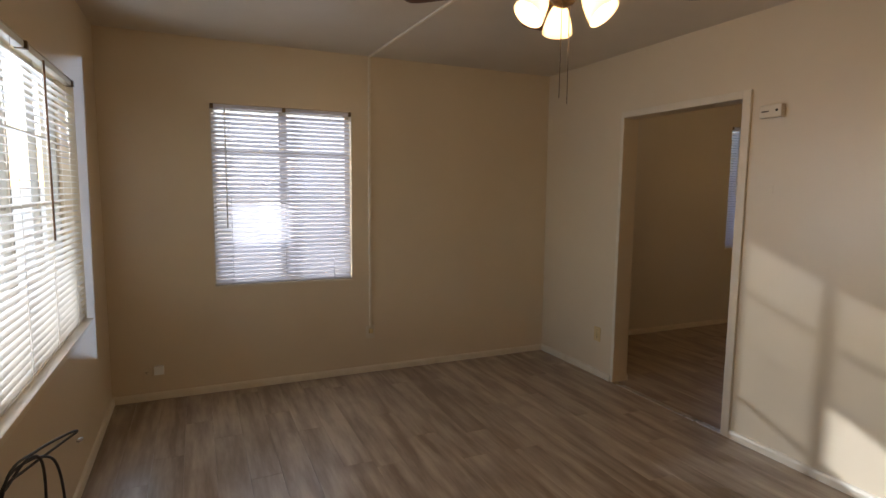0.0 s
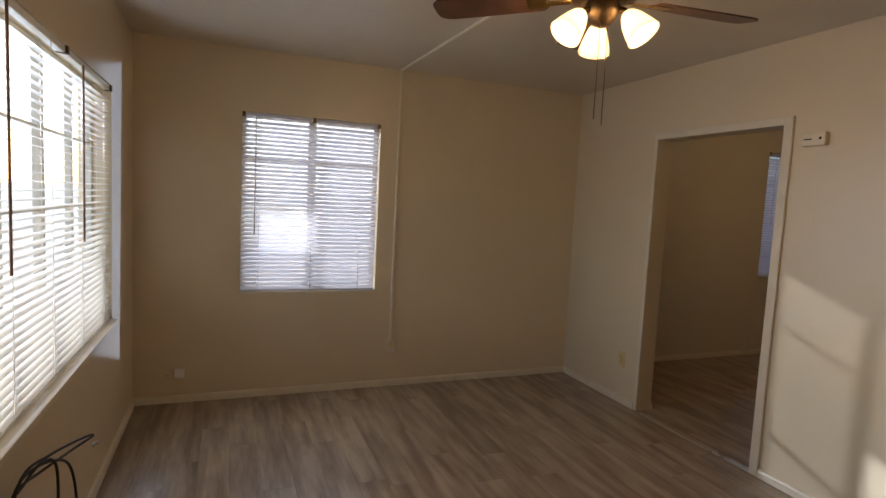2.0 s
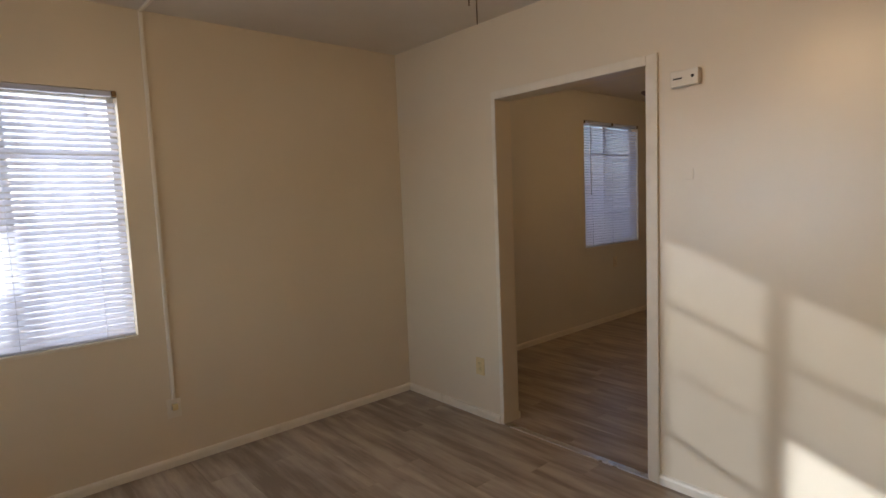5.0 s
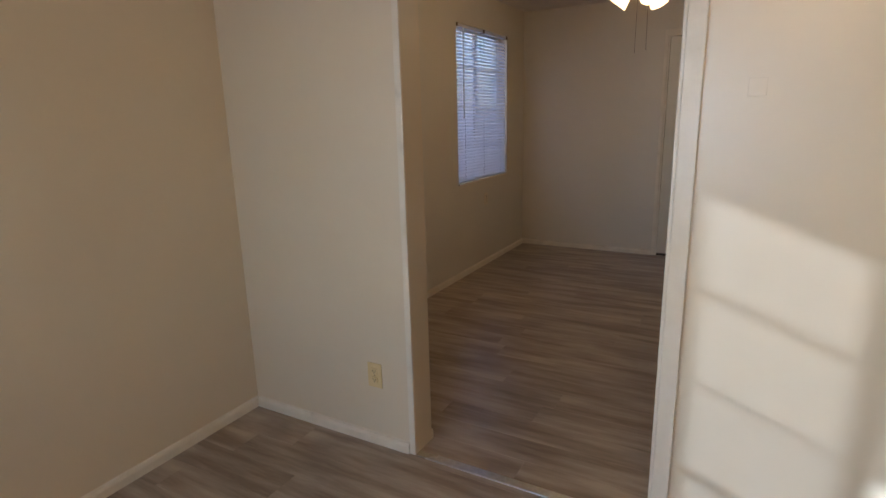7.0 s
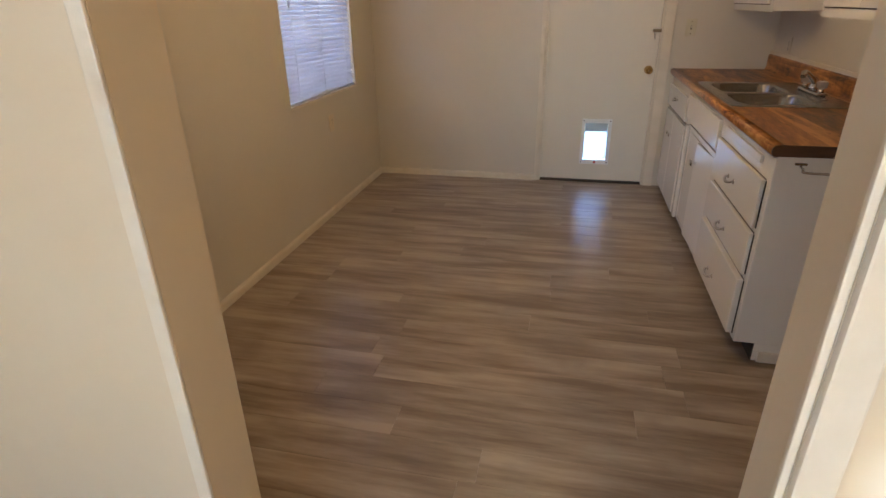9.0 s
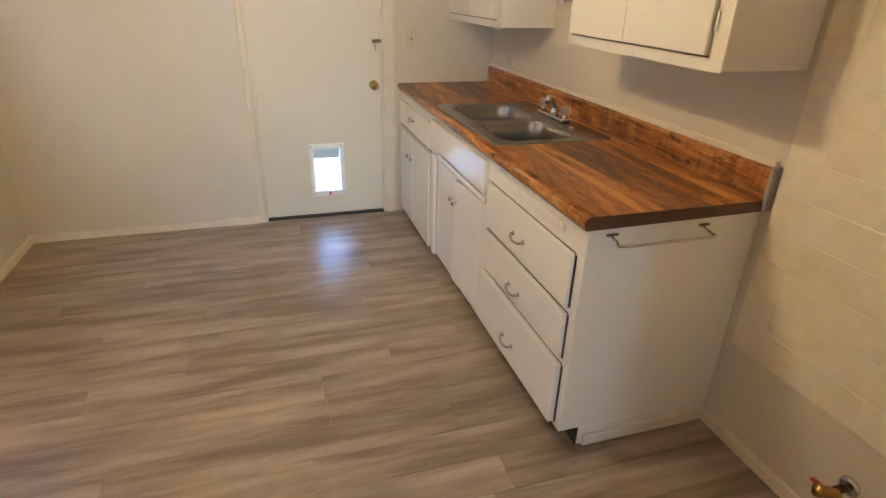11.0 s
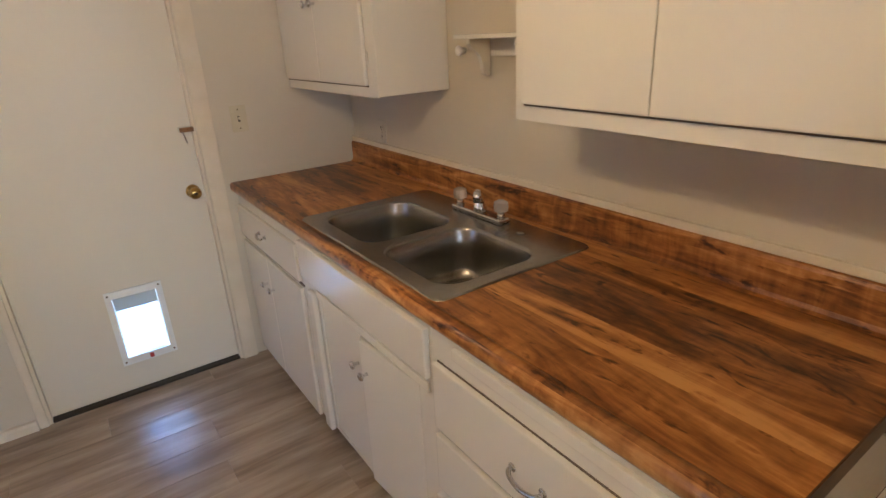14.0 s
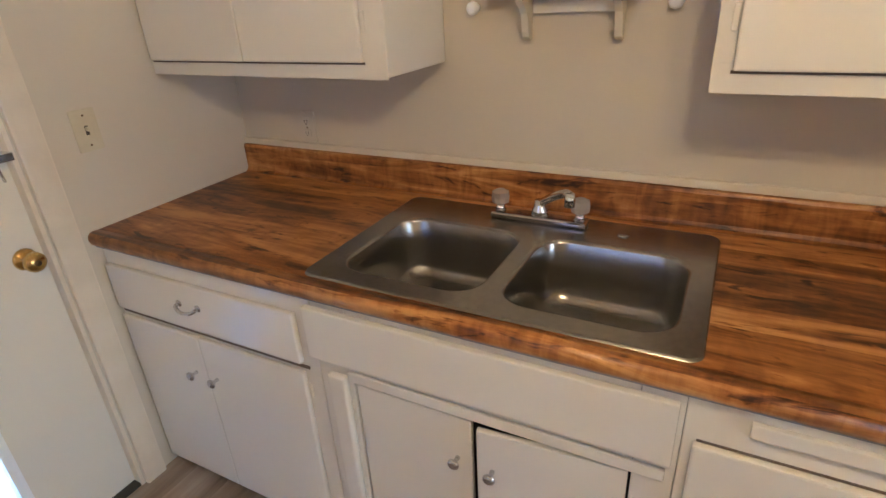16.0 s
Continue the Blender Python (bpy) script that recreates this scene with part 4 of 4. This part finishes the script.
part("body", lathe([(0.017, -0.03), (0.021, -0.02), (0.017, -0.012), (0.022, 0.0), (0.017, 0.012), (0.021, 0.02), (0.019, 0.034)], (0.95, K_SOUTH + 0.085, 0.22), (0.5, 0.8, 0.1), 12), brass, valve)
part("lever", boxes((0.96, 1.0, K_SOUTH + 0.085, K_SOUTH + 0.10, 0.224, 0.235), bevel=0.005), red_paint, valve, "worn red lever")


# ---- ceiling fans ----
def fan_at(x, y, phase):
    fan = thing("ceiling_fan", (x, y, TOP), "antique bronze ceiling fan with dark blades and lit glass shades", "ceiling fan", "ceiling fans")
    part("canopy", lathe([(0.085, TOP), (0.085, TOP - 0.02), (0.07, TOP - 0.045), (0.05, TOP - 0.055)], (x, y, 0)), bronze, fan)
    motor = part("motor", lathe([(0.06, TOP - 0.052), (0.118, TOP - 0.07), (0.132, TOP - 0.085), (0.134, TOP - 0.165), (0.142, TOP - 0.17), (0.142, TOP - 0.182), (0.125, TOP - 0.205), (0.08, TOP - 0.222), (0.06, TOP - 0.226)], (x, y, 0), sides=36), bronze, fan)
    for k in range(30):
        a = 2 * math.pi * k / 30
        bm = boxes((0.133, 0.1365, -0.005, 0.005, TOP - 0.155, TOP - 0.105))
        bm.transform(Matrix.Translation((x, y, 0)) @ Matrix.Rotation(a, 4, "Z"))
        part("vent", bm, dark_and_shade, motor)
    zb = TOP - 0.205
    for k in range(5):
        a = radians(phase + 72 * k)
        bm = bmesh.new()
        rows = []
        for u, hw in ((0.205, 0.045), (0.22, 0.056), (0.30, 0.060), (0.45, 0.066), (0.585, 0.070), (0.62, 0.064), (0.636, 0.05), (0.642, 0.03)):
            rows.append((u, hw))
        lo = [[bm.verts.new((u, s * hw, z)) for u, hw in rows] for s, z in ((-1, -0.003), (1, -0.003), (-1, 0.003), (1, 0.003))]
        n = len(rows)
        for i in range(n - 1):
            for p, q in ((0, 1), (3, 2), (1, 3), (2, 0)):
                bm.faces.new((lo[p][i], lo[p][i + 1], lo[q][i + 1], lo[q][i]))
        for i in (0, n - 1):
            bm.faces.new((lo[0][i], lo[1][i], lo[3][i], lo[2][i]))
        bmesh.ops.recalc_face_normals(bm, faces=bm.faces)
        place = Matrix.Translation((x, y, zb)) @ Matrix.Rotation(a, 4, "Z") @ Matrix.Rotation(radians(11), 4, "X")
        bm.transform(place)
        bl = part("blade", bm, blade_wood, fan, "dark brown wooden blade")
        bm = boxes((0.11, 0.20, -0.014, 0.014, -0.012, -0.005), (0.195, 0.27, -0.034, 0.034, -0.008, -0.0035), bevel=0.003, segments=1)
        bm.transform(place)
        part("blade_iron", bm, brass, bl, "brass blade bracket")
    part("switch_housing", lathe([(0.058, TOP - 0.224), (0.062, TOP - 0.24), (0.062, TOP - 0.262), (0.05, TOP - 0.28), (0.035, TOP - 0.30), (0.012, TOP - 0.31)], (x, y, 0)), bronze, fan)
    for k in range(3):
        a = radians(62 + 120 * k)
        ca, sa = math.cos(a), math.sin(a)
        z = TOP - 0.255
        arm = part("lamp_arm", tube(arc([(x + 0.05 * ca, y + 0.05 * sa, z), (x + 0.075 * ca, y + 0.075 * sa, z - 0.008), (x + 0.09 * ca, y + 0.09 * sa, z - 0.022)], 4), 0.012, 10), bronze, fan)
        axis = Vector((0.62 * ca, 0.62 * sa, -0.78)).normalized()
        base = Vector((x + 0.088 * ca, y + 0.088 * sa, z - 0.02))
        sh = part("shade", lathe([(0.02, 0.0), (0.031, 0.012), (0.043, 0.04), (0.053, 0.075), (0.060, 0.105), (0.0585, 0.105), (0.051, 0.075), (0.041, 0.041), (0.029, 0.014), (0.018, 0.004)], base, axis, 24, caps=False), shade_glass, fan, "glowing frosted glass tulip shade")
        sh.visible_shadow = False
        bu = part("bulb", lathe([(0.012, 0.015), (0.014, 0.03), (0.026, 0.055), (0.027, 0.07), (0.018, 0.086), (0.004, 0.092)], base, axis, 16), bulb_glow, fan, "lit frosted bulb")
        bu.visible_shadow = False
    for dx, dy, zz in ((-0.028, -0.03, 1.775), (0.045, 0.02, 1.765)):
        part("pull_chain", tube([(x + dx, y + dy, zz), (x + dx * 0.9, y + dy * 0.9, TOP - 0.275)], 0.0016, 5), bronze, fan)
    return fan


fan = fan_at(-1.57, -2.33, 138)
copy_thing(fan, pose(2.05, -1.40, TOP, 0, 0, 25))
for x, y, turn, watts in ((-1.57, -2.33, 62, LIVING_WATTS), (2.05, -1.40, 87, KITCHEN_WATTS)):
    for k in range(3):
        a = radians(turn + 120 * k)
        bulb_lamp(x + 0.134 * math.cos(a), y + 0.134 * math.sin(a), 2.08, watts)

# conduit from the outlet up the wall and over the ceiling to the fan
con = thing("conduit", (-1.615, -0.01, 0.33), "thin cream painted cable conduit up the wall", "conduit")
part("riser", boxes((-1.625, -1.607, -0.018, 0.0, 0.372, TOP - 0.013), bevel=0.004), conduit_paint, con)
bm = boxes((-0.008, 0.008, -2.33, 0.0, TOP - 0.013, TOP), bevel=0.004)
bm.transform(Matrix.Translation((-1.616, -0.0005, 0)) @ Matrix.Rotation(radians(1.6), 4, "Z"))
part("ceiling_run", bm, conduit_paint, con)
part("plug_head", boxes((-1.63, -1.60, -0.034, -0.0065, 0.315, 0.35), bevel=0.006), ivory, con, "ivory plug in the outlet")

# black coax looped over the sill end
def hung(points):
    """The loops' places below the sill's end, resting on the floor where they reach it."""
    return [(x, y - 0.08, max(z - 0.05, 0.0042)) for x, y, z in points]


cable = thing("coax_cable", (-3.3, -2.1, 0.5), "loops of black coax cable hanging off the sill", "cable")
part("loop", tube(arc(hung([(-3.352, -2.27, 0.28), (-3.342, -2.25, 0.52), (-3.322, -2.19, 0.690), (-3.28, -2.07, 0.702), (-3.225, -1.94, 0.690), (-3.21, -1.905, 0.678), (-3.25, -1.96, 0.664), (-3.305, -2.11, 0.664), (-3.328, -2.19, 0.660), (-3.345, -2.23, 0.58), (-3.335, -2.20, 0.2), (-3.27, -2.12, 0.004), (-3.2, -2.0, 0.004)]), 8), 0.0042, 8), black_rubber, cable)
part("loop", tube(arc(hung([(-3.345, -2.23, 0.62), (-3.325, -2.15, 0.680), (-3.28, -2.04, 0.668), (-3.255, -1.97, 0.60), (-3.25, -1.93, 0.42), (-3.27, -1.93, 0.2), (-3.29, -1.97, 0.004), (-3.2, -2.1, 0.004)]), 8), 0.0042, 8), black_rubber, cable)
part("loop", tube(arc(hung([(-3.332, -2.19, 0.65), (-3.30, -2.10, 0.690), (-3.275, -2.05, 0.65), (-3.275, -2.05, 0.45), (-3.29, -2.08, 0.22), (-3.30, -2.12, 0.004)]), 8), 0.0042, 8), black_rubber, cable)
part("connector", lathe([(0.0055, 0), (0.006, 0.004), (0.006, 0.018), (0.003, 0.022)], (-3.21, -1.982, 0.593), (0.5, 0.8, 0.1), 8), chrome, cable, "silver cable connector")

# ---- pieces: wall tiles ----
tiles = slab("tile_panel", boxes((K_WEST, 1.457, K_SOUTH, K_SOUTH + 0.0094, 0.386, 1.95)), grout, "cream glazed square tiles on the kitchen wall", "tile panel")
STEP = 0.1135


def tile_mesh():
    h, c = STEP / 2 - 0.0011, 0.0022
    w, e = STEP / 2 - 0.00005, 0.0002
    bm = bmesh.new()
    lo = [bm.verts.new((sx * w, 0.0, sz * h)) for sx, sz in ((-1, -1), (1, -1), (1, 1), (-1, 1))]
    mid = [bm.verts.new((sx * w, 0.0018, sz * h)) for sx, sz in ((-1, -1), (1, -1), (1, 1), (-1, 1))]
    hi = [bm.verts.new((sx * (w - e), 0.003, sz * (h - c))) for sx, sz in ((-1, -1), (1, -1), (1, 1), (-1, 1))]
    for a, b in ((lo, mid), (mid, hi)):
        for k in range(4):
            bm.faces.new((a[k], a[(k + 1) % 4], b[(k + 1) % 4], b[k]))
    bm.faces.new(hi)
    bmesh.ops.recalc_face_normals(bm, faces=bm.faces)
    return mesh_of("tile", bm, tile_glaze)


tm = tile_mesh()
rnd = random.Random(5)
for i in range(11):
    for j in range(13):
        ob = part("tile", tm, tile_glaze, tiles)
        ob.matrix_basis = Matrix.Translation((1.4562 - STEP * (i + 0.5), K_SOUTH + 0.0076 + rnd.uniform(0, 0.0004), 0.387 + STEP * (j + 0.5))) @ Matrix.Rotation(rnd.uniform(-0.0015, 0.0015), 4, "X") @ Matrix.Rotation(rnd.uniform(-0.0015, 0.0015), 4, "Z")

# ---- pieces: floor planks ----
WIDE, LONG = 0.152, 1.22


def plank_mesh():
    bm = bmesh.new()
    hw, hl, c = WIDE / 2 - 0.0002, LONG / 2 - 0.0002, 0.0006
    rows = []
    for x, y, z in ((hw, hl, -0.006), (hw, hl, -0.0012), (hw - c, hl - c, 0.0)):
        rows.append([bm.verts.new((sx * x, sy * y, z)) for sx, sy in ((-1, -1), (1, -1), (1, 1), (-1, 1))])
    for a, b in zip(rows, rows[1:]):
        for k in range(4):
            bm.faces.new((a[k], a[(k + 1) % 4], b[(k + 1) % 4], b[k]))
    bm.faces.new(rows[-1])
    bmesh.ops.recalc_face_normals(bm, faces=bm.faces)
    return mesh_of("plank", bm, plank)


pm = plank_mesh()
rnd = random.Random(9)
for x0, x1, y0, y1 in ((WEST - 0.01, -0.005, SOUTH, NORTH), (0.012, EAST + 0.16, K_SOUTH, K_NORTH)):
    col = 0
    x = x0
    while x < x1 - 0.02:
        w = min(WIDE, x1 - x)
        y = y0 - LONG * rnd.uniform(0.05, 0.95)
        while y < y1 - 0.01:
            a, b = max(y, y0), min(y + LONG, y1)
            if b - a > 0.02:
                ob = part("plank", pm, plank, floor)
                ob.matrix_basis = Matrix.Translation((x + w / 2, (a + b) / 2, 0.0)) @ Matrix.Diagonal((w / WIDE, (b - a) / LONG, 1, 1))
            y += LONG
        x += w
